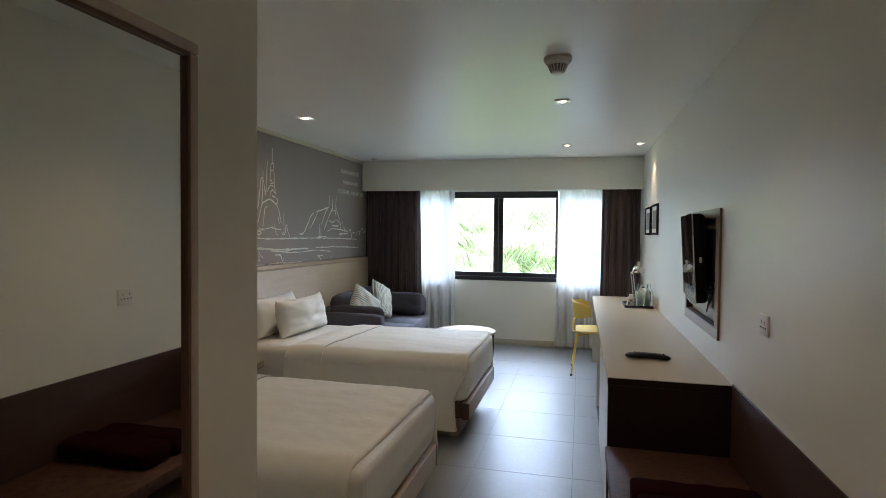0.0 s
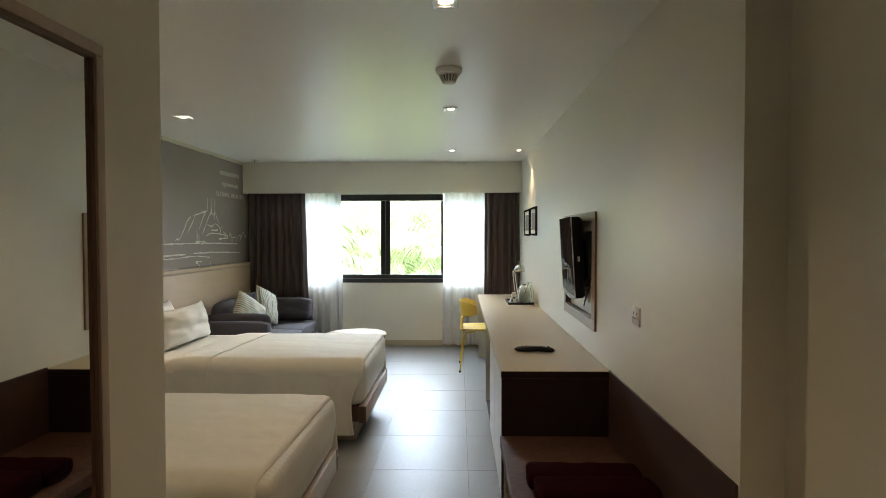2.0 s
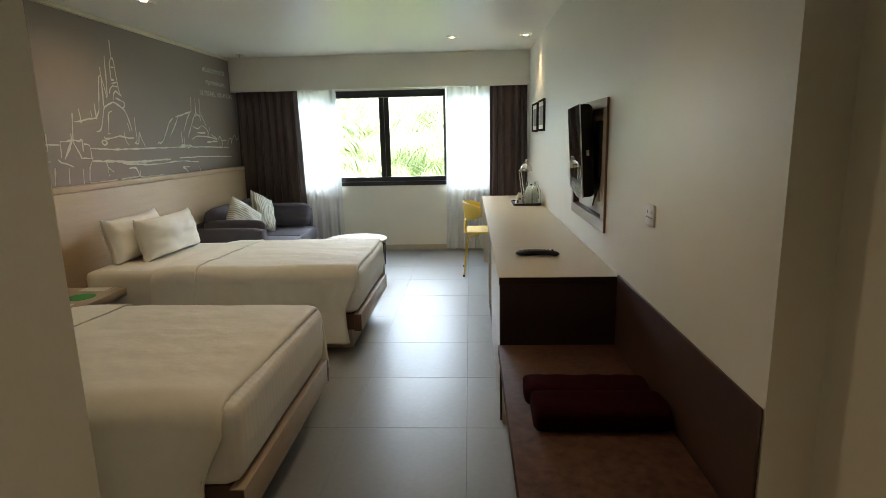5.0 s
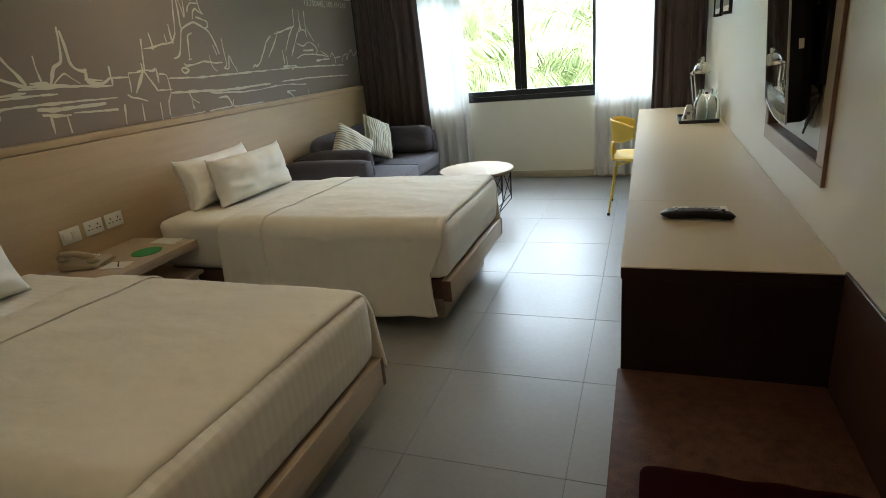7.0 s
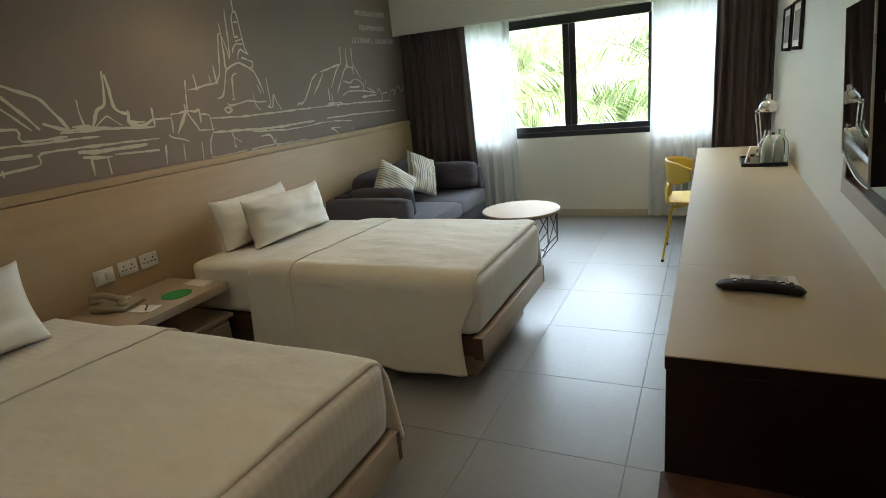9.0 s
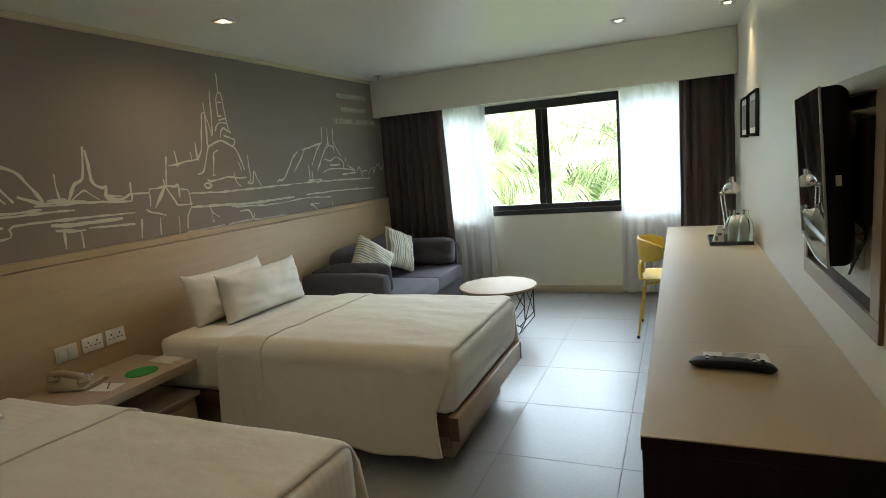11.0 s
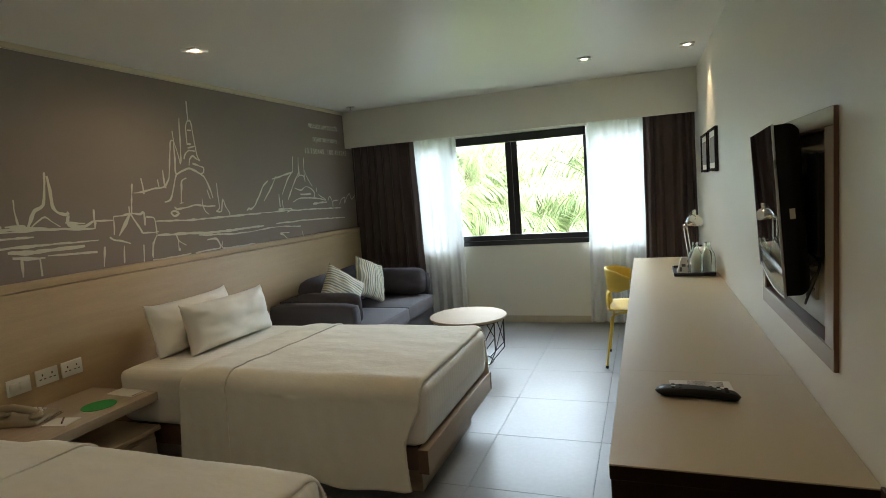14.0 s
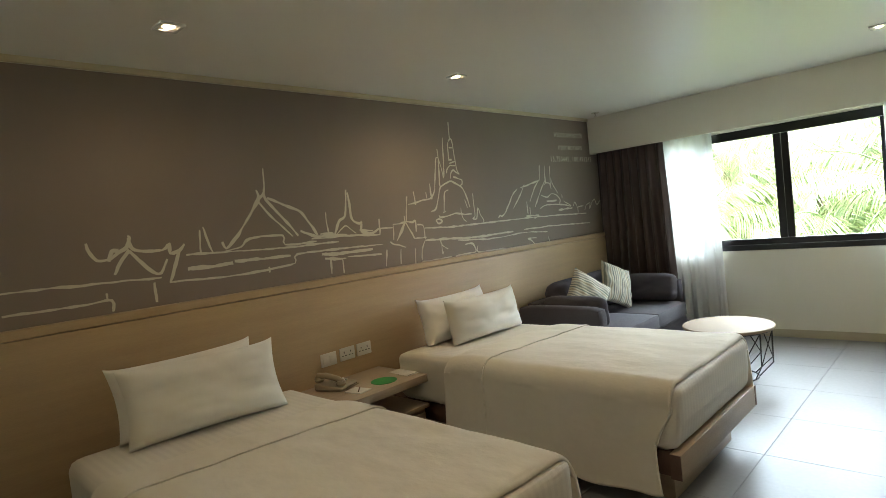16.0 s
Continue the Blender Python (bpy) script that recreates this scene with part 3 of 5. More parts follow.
def pavilion():
    stroke((0.095, 1.46), (0.16, 1.46), (0.23, 1.47), (0.295, 1.46), (0.325, 1.47), (0.32, 1.385), w=0.015)
    stroke((0.095, 1.46), (0.09, 1.38), (0.085, 1.345))
    stroke((0.12, 1.335), (0.165, 1.395), (0.2, 1.445), (0.22, 1.465), (0.245, 1.425), (0.275, 1.375), (0.295, 1.335), w=0.017)
    stroke((0.295, 1.335), (0.36, 1.335), (0.425, 1.335))
    stroke((0.34, 1.44), (0.40, 1.43), (0.41, 1.38), (0.41, 1.32), w=0.018)
    stroke((0.26, 1.66), (0.25, 1.59), (0.23, 1.47), w=0.02)
    stroke((0.215, 1.515), (0.215, 1.465))
    stroke((0.265, 1.6), (0.32, 1.605), (0.36, 1.61), (0.43, 1.625), (0.525, 1.635), (0.57, 1.695))
    stroke((0.335, 1.695), (0.345, 1.63), (0.345, 1.59))
    stroke((0.47, 1.685), (0.475, 1.635))
    stroke((0.525, 1.75), (0.525, 1.665), (0.53, 1.625))


def tall_tower():
    stroke((0.815, 2.25), (0.81, 2.17), (0.81, 2.11), w=0.01)
    stroke((0.805, 2.11), (0.78, 2.06), (0.775, 1.945), w=0.011)
    stroke((0.805, 2.1), (0.825, 2.115), (0.84, 2.08), (0.845, 1.98), (0.86, 1.86), (0.885, 1.82), w=0.011)
    stroke((0.79, 2.04), (0.83, 2.04), w=0.018)
    stroke((0.77, 1.94), (0.81, 1.94), w=0.018)
    stroke((0.775, 1.91), (0.845, 1.925), w=0.016)
    stroke((0.785, 1.895), (0.845, 1.89))
    stroke((0.73, 1.83), (0.75, 1.87), (0.785, 1.895), (0.805, 1.89))
    stroke((0.77, 1.785), (0.785, 1.83), (0.815, 1.855), (0.84, 1.84), (0.885, 1.82), w=0.01)
    stroke((0.805, 1.8), (0.845, 1.79), (0.88, 1.78))
    stroke((0.505, 1.53), (0.56, 1.545), (0.595, 1.605), (0.62, 1.68), (0.64, 1.72), (0.695, 1.745), (0.765, 1.765), (0.815, 1.75), (0.87, 1.725), (0.91, 1.7), (0.94, 1.65), (0.96, 1.595), (0.975, 1.54))
    stroke((0.73, 1.695), (0.685, 1.675), (0.67, 1.62), (0.655, 1.515))
    stroke((0.64, 1.515), (0.675, 1.52))
    stroke((0.87, 1.725), (0.905, 1.735), (0.91, 1.77), (0.88, 1.78))
    stroke((0.92, 1.605), (0.945, 1.535), w=0.009)
    stroke((0.57, 1.695), (0.59, 1.78), (0.62, 1.94), (0.645, 1.955), (0.655, 1.94), (0.675, 1.87), (0.685, 1.8), w=0.01)
    stroke((0.65, 1.945), (0.645, 1.85), (0.635, 1.75), (0.645, 1.72))
    stroke((0.65, 2.025), (0.65, 1.955), w=0.009)
    stroke((0.725, 2.12), (0.715, 1.98), (0.695, 1.815), (0.685, 1.795))
    stroke((0.59, 1.495), (0.61, 1.475), (0.71, 1.485), (0.795, 1.495), (0.91, 1.48), (0.99, 1.48))
    stroke((0.55, 1.455), (0.585, 1.465), (0.62, 1.445), (0.58, 1.43), (0.55, 1.455), w=0.014)
    stroke((0.86, 1.54), (0.86, 1.49), (0.88, 1.445), (0.915, 1.42), w=0.01)
    stroke((1.03, 1.655), (1.03, 1.57), (1.03, 1.46), (0.995, 1.44), (1.05, 1.435), (1.08, 1.525), (1.1, 1.47), (1.14, 1.42), (1.14, 1.4))


def golden_mount():
    stroke((1.35, 1.42), (1.38, 1.44), (1.4, 1.43), (1.46, 1.46), (1.5, 1.505), (1.54, 1.55), (1.59, 1.615), (1.67, 1.665), w=0.016)
    stroke((1.73, 1.68), (1.83, 1.7), (2.06, 1.745), w=0.016)
    stroke((1.79, 1.705), (1.74, 1.645), (1.67, 1.57), (1.59, 1.49))
    stroke((2.08, 1.89), (2.06, 1.755))
    stroke((2.17, 1.885), (2.16, 1.8), (2.16, 1.715), (2.12, 1.695))
    stroke((2.26, 1.885), (2.25, 1.775), (2.25, 1.695))
    stroke((2.06, 1.755), (1.96, 1.67), (1.86, 1.54))
    stroke((2.15, 1.735), (2.08, 1.665), (2, 1.565), (1.94, 1.485))
    stroke((2.16, 1.715), (2.23, 1.71), (2.25, 1.65), w=0.012)
    stroke((2.25, 1.775), (2.3, 1.68), (2.37, 1.605), w=0.008)
    stroke((2.06, 1.595), (2.17, 1.57), (2.25, 1.605), (2.35, 1.58), (2.4, 1.535), (2.38, 1.49))
    stroke((2.15, 1.53), (2.33, 1.53), w=0.017)
    stroke((2.02, 1.465), (2.11, 1.49), (2.25, 1.495), (2.46, 1.48), (2.6, 1.46), (2.46, 1.52))
    stroke((2.35, 1.43), (2.62, 1.44), w=0.018)
    stroke((2.44, 1.59), (2.44, 1.55))
    stroke((1.81, 1.545), (1.81, 1.43))
    stroke((1.85, 1.49), (1.85, 1.415), w=0.01)
    stroke((1.78, 1.405), (1.9, 1.405), (1.99, 1.4), (1.91, 1.375), w=0.016)
    stroke((2.64, 1.455), (2.68, 1.495), (2.73, 1.425), (2.73, 1.38), (2.74, 1.44), (2.85, 1.45), w=0.01)
    stroke((2.87, 1.4), (2.92, 1.455), (3, 1.47), (2.98, 1.41), (3.06, 1.49), (3.11, 1.51), (3.15, 1.445), (3.24, 1.495), (3.3, 1.46), w=0.01)


for motif in (waterline, gabled_hall, bell_spire, pavilion, tall_tower, golden_mount):
    motif()
part("line_drawing", drawing, CHALK, mural, "uneven white brush lines of roofs, spires and towers", smooth=False)


def lettering(words, size, m, mat, parent):
    cu = bpy.data.curves.new("lettering", "FONT")
    cu.body, cu.size, cu.extrude, cu.align_x = words, size, 0.0006, "RIGHT"
    cu.space_character = 1.18 if words[0] == "1" else 1.0
    cu.materials.append(mat)
    ob = new("lettering", cu)
    ob.parent = parent
    ob.matrix_basis = Matrix.Translation(-ORIGIN[parent]) @ m
    return ob


for words, size, y, z in (("พระบรมมหาราชวัง", 0.078, 2.97, 2.185), ("กรุงเทพมหานคร", 0.074, 2.94, 2.055), ("13.750445, 100.491245", 0.074, 3.12, 1.93)):
    lettering(words, size, Matrix.Translation((MX + 0.001, y, z)) @ Matrix(((0, 0, 1, 0), (1, 0, 0, 0), (0, 1, 0, 0), (0, 0, 0, 1))), CHALK, mural)

HX = -2.77
board = thing("headboard_panel", ((XL + HX) / 2, 0.25, 0), "long beige laminate headboard panel fixed along the mural wall", "headboard")
for name, proud, low, high, edge, words in (("panel", 0.0, 0.001, 1.101, 0.0008, ""), ("cap", 0.003, 1.105, 1.148, 0.003, "broad beige capping strip")):
    strip = box(XL + 0.001, HX + proud, -2.69, 3.15, low, high, edge)
    for v in strip.verts:
        if v.co.z > 0.9:
            v.co.z -= 0.007 * v.co.y   # the top runs a little out of level
    part(name, strip, HEADBOARD, board, words)


def socket_plate(m, slots, label, category="socket"):
    """A wall plate in the x-y plane of m, facing +z."""
    ob = thing("wall_socket" if slots else "light_switch", m.translation, label, category)
    pl = box(-0.06, 0.06, -0.042, 0.042, 0, 0.009, 0.003)
    bmesh.ops.transform(pl, matrix=m, verts=pl.verts)
    part("plate", pl, WHITE_PLASTIC, ob)
    if slots:
        for cx in (-0.026, 0.026):
            for dx, dy, w, h in ((0, 0.012, 0.006, 0.012), (-0.012, -0.01, 0.012, 0.005), (0.012, -0.01, 0.012, 0.005)):
                s = box(cx + dx - w / 2, cx + dx + w / 2, dy - h / 2, dy + h / 2, 0.0085, 0.0098)
                bmesh.ops.transform(s, matrix=m, verts=s.verts)
                part("slot", s, DARK_HOLE, ob)
    else:
        for cx in (-0.026, 0.026):
            s = box(cx - 0.022, cx + 0.022, -0.022, 0.022, 0.0085, 0.014, 0.003)
            bmesh.ops.transform(s, matrix=m, verts=s.verts)
            part("rocker", s, WHITE_PLASTIC, ob)
    return ob


FACE_E = Matrix(((0, 0, 1, 0), (1, 0, 0, 0), (0, 1, 0, 0), (0, 0, 0, 1)))      # plate facing +x
FACE_W = Matrix(((0, 0, -1, 0), (-1, 0, 0, 0), (0, 1, 0, 0), (0, 0, 0, 1)))    # plate facing -x
socket_plate(Matrix.Translation((HX, -0.64, 0.636)) @ FACE_E, False, "white double light switch on the beige headboard", "switch")
for y in (-0.492, -0.352):
    socket_plate(Matrix.Translation((HX, y, 0.64)) @ FACE_E, True, "white double wall socket on the beige headboard")
socket_plate(Matrix.Translation((XR, -1.56, 1.115)) @ FACE_W @ Matrix.Diagonal((0.85, 1, 1, 1)), True, "white double wall socket above the luggage bench")


# ---- beds ----
def make_bed(dx, dy, wide, seam, seam_skew, hem_skew, seed, label):
    """A single bed: low oak platform, mattress, turned-down top sheet and hanging cover; seam: where the cover begins, seam_skew and hem_skew: how far its two ends lie askew."""
    bed = thing("single_bed", (-1.75 + dx, 0.3 + dy, 0), label, "bed", "pair of beds")
    y0, y1, x0, x1 = -0.245 + dy, 0.835 + dy + wide, HX + 0.01, -0.698 + dx
    part("base", box(x0, -0.80 + dx, y0 + 0.145, 0.72 + dy, 0.001, 0.168, 0.003), OAK, bed, "recessed oak plinth")
    part("platform", box(x0, -0.756 + dx, y0 + 0.035, y1 - wide - 0.03, 0.17, 0.286, 0.004), DARK_WOOD, bed, "dark platform board")
    part("foot_rail", box(-0.754 + dx, -0.70 + dx, y0 + 0.008, 0.885 + dy, 0.17, 0.29, 0.004), OAK, bed, "pale oak foot rail")
    part("end_cap", box(-0.752 + dx, -0.7025 + dx, y0 + 0.0045, y0 + 0.0075, 0.173, 0.287), DARK_WOOD, bed, "dark brown end piece")
    part("end_cap", box(-0.752 + dx, -0.7025 + dx, 0.8855 + dy, 0.8885 + dy, 0.173, 0.287), DARK_WOOD, bed, "dark brown end piece")

    part("end_cap", box(-0.7005 + dx, -0.698 + dx, 0.868 + dy, 0.8885 + dy, 0.173, 0.287), DARK_WOOD, bed, "dark corner block")

    zt = 0.598
    mattress = box(-2.575, x1, y0, y1, 0.288, zt)
    bmesh.ops.subdivide_edges(mattress, edges=mattress.edges, cuts=31, use_grid_fill=True)
    mid = Vector(((x1 - 2.575) / 2, (y0 + y1) / 2, (0.288 + zt) / 2))
    half = Vector(((x1 + 2.575) / 2, (y1 - y0) / 2, (zt - 0.288) / 2))
    for v in mattress.verts:
        d = v.co - mid
        r = 0.055
        inner = Vector([max(-h + r, min(h - r, c)) for c, h in zip(d, half)])
        out = d - inner
        v.co = mid + inner + (out.normalized() * r if out.length > 1e-6 else out)
        low = max(0, min(1, (0.42 - v.co.z) / 0.13))
        v.co += Vector((-0.018 * low if d.x > half.x * 0.9 else 0, 0, 0)) + (v.co - mid).normalized() * 0.004 * noise.noise(Vector((v.co.x * 5, v.co.y * 5, v.co.z * 4 + seed)))
    part("mattress", mattress, STRIPE, bed, "mattress in a finely striped white sheet")

    def drape(ends, off, low_near, low_far, wave, hem):
        """Cloth over the mattress from side to side; ends: (near, far) places along the bed of its two hems."""
        (xa0, xa1), (xb0, xb1) = ends
        top = zt + off
        r = 0.1
        span = (y1 - y0) + 2 * off
        L1, arc, L2 = top - r - low_near, math.pi / 2 * r, top - r - low_far
        flat = span - 2 * r
        total = L1 + arc + flat + arc + L2

        def f(u, v):
            s = v * total
            q = max(0.0, min(1.0, (s - L1) / (flat + 2 * arc)))
            xa, xb = xa0 + (xa1 - xa0) * q, xb0 + (xb1 - xb0) * q
            x = xa + (xb - xa) * u
            ya, yb = y0 - off, y1 + off
            if s < L1:
                d = (L1 - s) / max(L1, 1e-3)
                flare = 0.02 * d * d + wave * d * (math.sin(9 * u + seed) + 0.5 * math.sin(21 * u + 2 * seed)) * 0.5
                z = low_near + s + d * (0.012 * math.sin(6 * u + seed) + 0.008 * math.sin(17 * u))
                recede = 0.085 * u ** 5 * math.sin(min(1, d * 1.8) * math.pi / 2) - 0.022 * u ** 5 * d ** 4
                lift = 0.01 * max(0, (u - 0.95) / 0.05) ** 2 * d ** 6 if hem else 0
                p = Vector((x - (recede if hem else 0.012 * d * (1 - u)), ya - flare, z + lift))
            elif s < L1 + arc:
                a = (s - L1) / r
                p = Vector((x, ya + r - r * math.cos(a), top - r + r * math.sin(a)))
            elif s < L1 + arc + flat:
                p = Vector((x, ya + r + s - L1 - arc, top))
            elif s < L1 + 2 * arc + flat:
                a = (s - L1 - arc - flat) / r
                p = Vector((x, yb - r + r * math.sin(a), top - r + r * math.cos(a)))
            else:
                d = (s - L1 - 2 * arc - flat) / max(L2, 1e-3)
                p = Vector((x + 0.012 * d, yb + (0.025 + 0.3 * wide) * d + wave * d * math.sin(11 * u + seed), top - r - d * L2))
            k = noise.noise(Vector((p.x * 2.2, p.y * 3, seed))) * 0.007 + noise.noise(Vector((p.x * 4, p.y * 9, seed + 5))) * 0.0055 + noise.noise(Vector((p.x * 13, p.y * 17, seed + 9))) * 0.0016
            if s < L1:
                p.y += 0.008 * noise.noise(Vector((p.x * 5, p.z * 1.8, seed + 3))) + 0.004 * noise.noise(Vector((p.x * 13, p.z * 5, seed + 8)))
            on_top = L1 < s < L1 + 2 * arc + flat
            p.z += k if on_top else 0
            if not hem and on_top:
                p.z -= (off - 0.004) * (1 - min(1, u / 0.5)) ** 1.5
            long = xb - xa
            edge = 0.005 * math.exp(-((1 - u) * long / 0.014) ** 2) if hem else 0.0015 * math.exp(-((1 - u) * long / 0.03) ** 2)
            if s < L1:
                p.y -= edge
            else:
                p.z += edge
            if hem and L1 * 0.6 < s < L1 + 2 * arc + flat:
                p.z -= 0.014 * max(0, (u - 0.955) / 0.045) ** 2 + 0.014 * max(0, (u - 0.988) / 0.012)
            if not hem and u > 0.985:
                # the fold of the band curls under itself
                curl = (u - 0.985) / 0.015
                p += Vector((-0.006, 0.008 if s < L1 + arc * 0.5 else 0, 0 if s < L1 + arc * 0.5 else -0.008)) * (curl if u < 0.999 else 1.5)
            return p
        return surface(f, max(14, int((xb0 - xa0) * (100 if hem else 180))), 150)

    cover = part("bed_cover", drape(((seam - 0.05, seam + seam_skew - 0.05), (x1 - 0.014 - hem_skew, x1 - 0.014)), 0.02, 0.098, 0.23, 0.009, True), LINEN, bed, "plain white cotton cover hanging over the sides")
    thick(cover, 0.012)
    fold = part("turned_down_sheet", drape(((-2.1 + dx, -2.02 + dx), (seam, seam + seam_skew)), 0.0265, 0.103, 0.285, 0.009, False), LINEN, bed, "white sheet folded back in a wide band")
    thick(fold, 0.006)
    return bed


make_bed(0.0, 0.0, 0.0, -1.79, 0.095, 0.005, 0.7, "single bed with white linen, pale oak base, beside the sofa")
make_bed(-0.035, -1.9, 0.03, -1.86, 0.14, 0.035, 4.1, "single bed with white linen, pale oak base, beside the partition wall")


def pillow(x, y, z, lean, turn, seed, w=0.7, h=0.38, label="plump white cotton pillow leaning on the headboard"):
    m = Matrix.Translation((x, y, z)) @ Matrix.Rotation(radians(turn), 4, "Z") @ Matrix.Rotation(radians(-lean), 4, "Y") @ Matrix(((0, 0, 1, 0), (1, 0, 0, 0), (0, 1, 0, 0), (0, 0, 0, 1)))
    solo("pillow", cushion_mesh(w, h, 0.2, m, 3.0, 0.065, 0.011, 34, seed, 7.0, ear=0.07), PILLOW, label, "pillow", "white bed pillows")


pillow(-2.5, 0.31, 0.752, 14, 1, 1.0, 0.7, 0.325)
pillow(-2.3, 0.395, 0.746, 11, -3, 3.0, 0.71, 0.305)
pillow(-2.53, -1.6, 0.762, 16, 1, 10.0, 0.71, 0.34)
pillow(-2.375, -1.585, 0.762, 19, -6, 12.0, 0.73, 0.345)

# ---- bedside shelf ----
shelf = thing("bedside_shelf", (-2.53, -0.63, 0.43), "wall-hung pale wood bedside shelf between the two beds", "nightstand")
part("top", box(HX + 0.002, -2.278, -1.0, -0.245, 0.44, 0.49, 0.004), OAK, shelf)
drawer = thing("bedside_drawer_box", (-2.53, -0.6, 0), "low wooden bedside box below the shelf", "nightstand")
part("top", box(HX + 0.002, -2.275, -0.96, -0.256, 0.28, 0.305, 0.004), OAK, drawer)
part("body", box(HX + 0.002, -2.305, -0.94, -0.275, 0.001, 0.278, 0.003), OAK, drawer)
part("front", box(-2.303, -2.289, -0.93, -0.285, 0.03, 0.25, 0.003), OAK, drawer)


def paper_sheet(name, x, y, z, w, h, turn, mat, label, category, t=0.002):
    bm = box(-w / 2, w / 2, -h / 2, h / 2, 0, t)
    bmesh.ops.transform(bm, matrix=Matrix.Translation((x, y, z)) @ Matrix.Rotation(radians(turn), 4, "Z"), verts=bm.verts)
    ob = thing(name, (x, y, z), label, category)
    part("sheet", bm, mat, ob)
    return ob


paper_sheet("notepad", -2.42, -0.69, 0.4905, 0.13, 0.1, 12, PAPER, "small white notepad on the bedside shelf", "notepad", 0.004)
solo("pen", tube([(-2.445, -0.655, 0.4988), (-2.385, -0.712, 0.4988)], 0.0042, 8), DARK_WOOD, "short brown pencil lying on the notepad", "pencil")
card = paper_sheet("information_card", -2.45, -0.292, 0.4905, 0.2, 0.1, -4, PAPER, "white printed card on the bedside shelf", "card")
for k in range(7):
    part("printed_bar", box(-2.368, -2.358, -0.333 + k * 0.013, -0.325 + k * 0.013, 0.4924, 0.4929), INK, card)
disc = lathe([(0, 0), (0.082, 0), (0.082, 0.002), (0, 0.002)], (-2.43, -0.478, 0.4905), 40)
solo("round_card", disc, GREEN, "flat round green card lying on the bedside shelf", "card")

phone = thing("telephone", (-2.64, -0.7, 0.49), "beige desk telephone with a corded handset", "telephone")
pb = box(-0.1, 0.1, -0.09, 0.09, 0, 0.045, 0.012, 3)
for v in pb.verts:
    if v.co.z > 0.02:
        v.co.z *= 0.75 - 2.2 * v.co.x
PM = Matrix.Translation((-2.62, -0.705, 0.4905)) @ Matrix.Rotation(radians(20), 4, "Z")
bmesh.ops.transform(pb, matrix=PM, verts=pb.verts)
part("base", pb, BEIGE_PLASTIC, phone)
hs = tube([(-0.1, -0.05, 0.062), (-0.085, -0.05, 0.084), (-0.03, -0.05, 0.088), (0.05, -0.05, 0.07), (0.085, -0.05, 0.05), (0.092, -0.05, 0.034)], [0.017, 0.021, 0.018, 0.018, 0.02, 0.016], 12)
for x, z in ((-0.08, 0.055), (0.075, 0.035)):
    lathe([(0, 0), (0.028, 0), (0.031, 0.012), (0.022, 0.028), (0, 0.031)], (x, -0.05, z - 0.004), 16, hs)
bmesh.ops.transform(hs, matrix=PM, verts=hs.verts)
part("handset", hs, BEIGE_PLASTIC, phone)
for i in range(4):
    for j in range(3):
        key = box(-0.045 + i * 0.024, -0.028 + i * 0.024, 0.005 + j * 0.024, 0.022 + j * 0.024, 0.03, 0.046 - 0.0015 * i * 2.2 + 0.003, 0.002, 1)
        bmesh.ops.transform(key, matrix=PM, verts=key.verts)
        part("key", key, WHITE_PLASTIC, phone)
coil = [(0.112 + 0.006 * math.cos(a), -0.05 + a * 0.0017, 0.0085 + 0.006 * math.sin(a)) for a in [k * 0.7 for k in range(110)]]
cb = tube(coil, 0.0017, 5)
bmesh.ops.transform(cb, matrix=PM, verts=cb.verts)
part("cord", cb, BEIGE_PLASTIC, phone)

# ---- sofa ----
sofa = thing("sofa", (-2.35, 2.1, 0), "two-seat grey fabric sofa with low arms against the headboard wall", "sofa")
SX0, SX1, SY0, SY1 = HX + 0.02, -1.85, 1.36, 3.0


def soft_box(x0, x1, y0, y1, z0, z1, r=0.04, puff=0.012):
    bm = box(x0, x1, y0, y1, z0, z1)
    bmesh.ops.subdivide_edges(bm, edges=bm.edges, cuts=7, use_grid_fill=True)
    c = Vector(((x0 + x1) / 2, (y0 + y1) / 2, (z0 + z1) / 2))
    hx, hy, hz = (x1 - x0) / 2, (y1 - y0) / 2, (z1 - z0) / 2
    for v in bm.verts:
        d = v.co - c
        inner = Vector((max(-hx + r, min(hx - r, d.x)), max(-hy + r, min(hy - r, d.y)), max(-hz + r, min(hz - r, d.z))))
        out = d - inner
        n = out.normalized() if out.length > 1e-6 else Vector((0, 0, 0))
        u, w, q = d.x / hx, d.y / hy, d.z / hz
        bulge = puff * (1 - min(1, u * u)) * (1 - min(1, w * w)) * (1 if d.z > 0 else 0)
        v.co = c + inner + n * r
        v.co.z += bulge + puff * 0.3 * noise.noise(v.co * 4)
    return bm


part("base", soft_box(SX0, SX1 - 0.03, SY0 + 0.02, SY1, 0.05, 0.255, 0.02, 0), SOFA, sofa)
for x in (SX0 + 0.08, SX1 - 0.12):
    for y in (SY0 + 0.1, SY1 - 0.1):
        part("leg", lathe([(0, 0), (0.02, 0), (0.026, 0.06), (0, 0.06)], (x, y, 0.001), 12), BLACK_MATT, sofa)
YS = 2.26
part("seat_cushion", soft_box(SX0 + 0.15, SX1 + 0.02, SY0 + 0.16, YS, 0.256, 0.41, 0.035, 0.012), SOFA, sofa)
part("seat_cushion", soft_box(SX0 + 0.15, SX1 + 0.01, YS + 0.004, SY1 - 0.07, 0.256, 0.41, 0.035, 0.012), SOFA, sofa)
part("arm", soft_box(SX0, SX1 - 0.08, SY0, SY0 + 0.15, 0.06, 0.61, 0.05, 0.006), SOFA, sofa, "low upholstered arm")
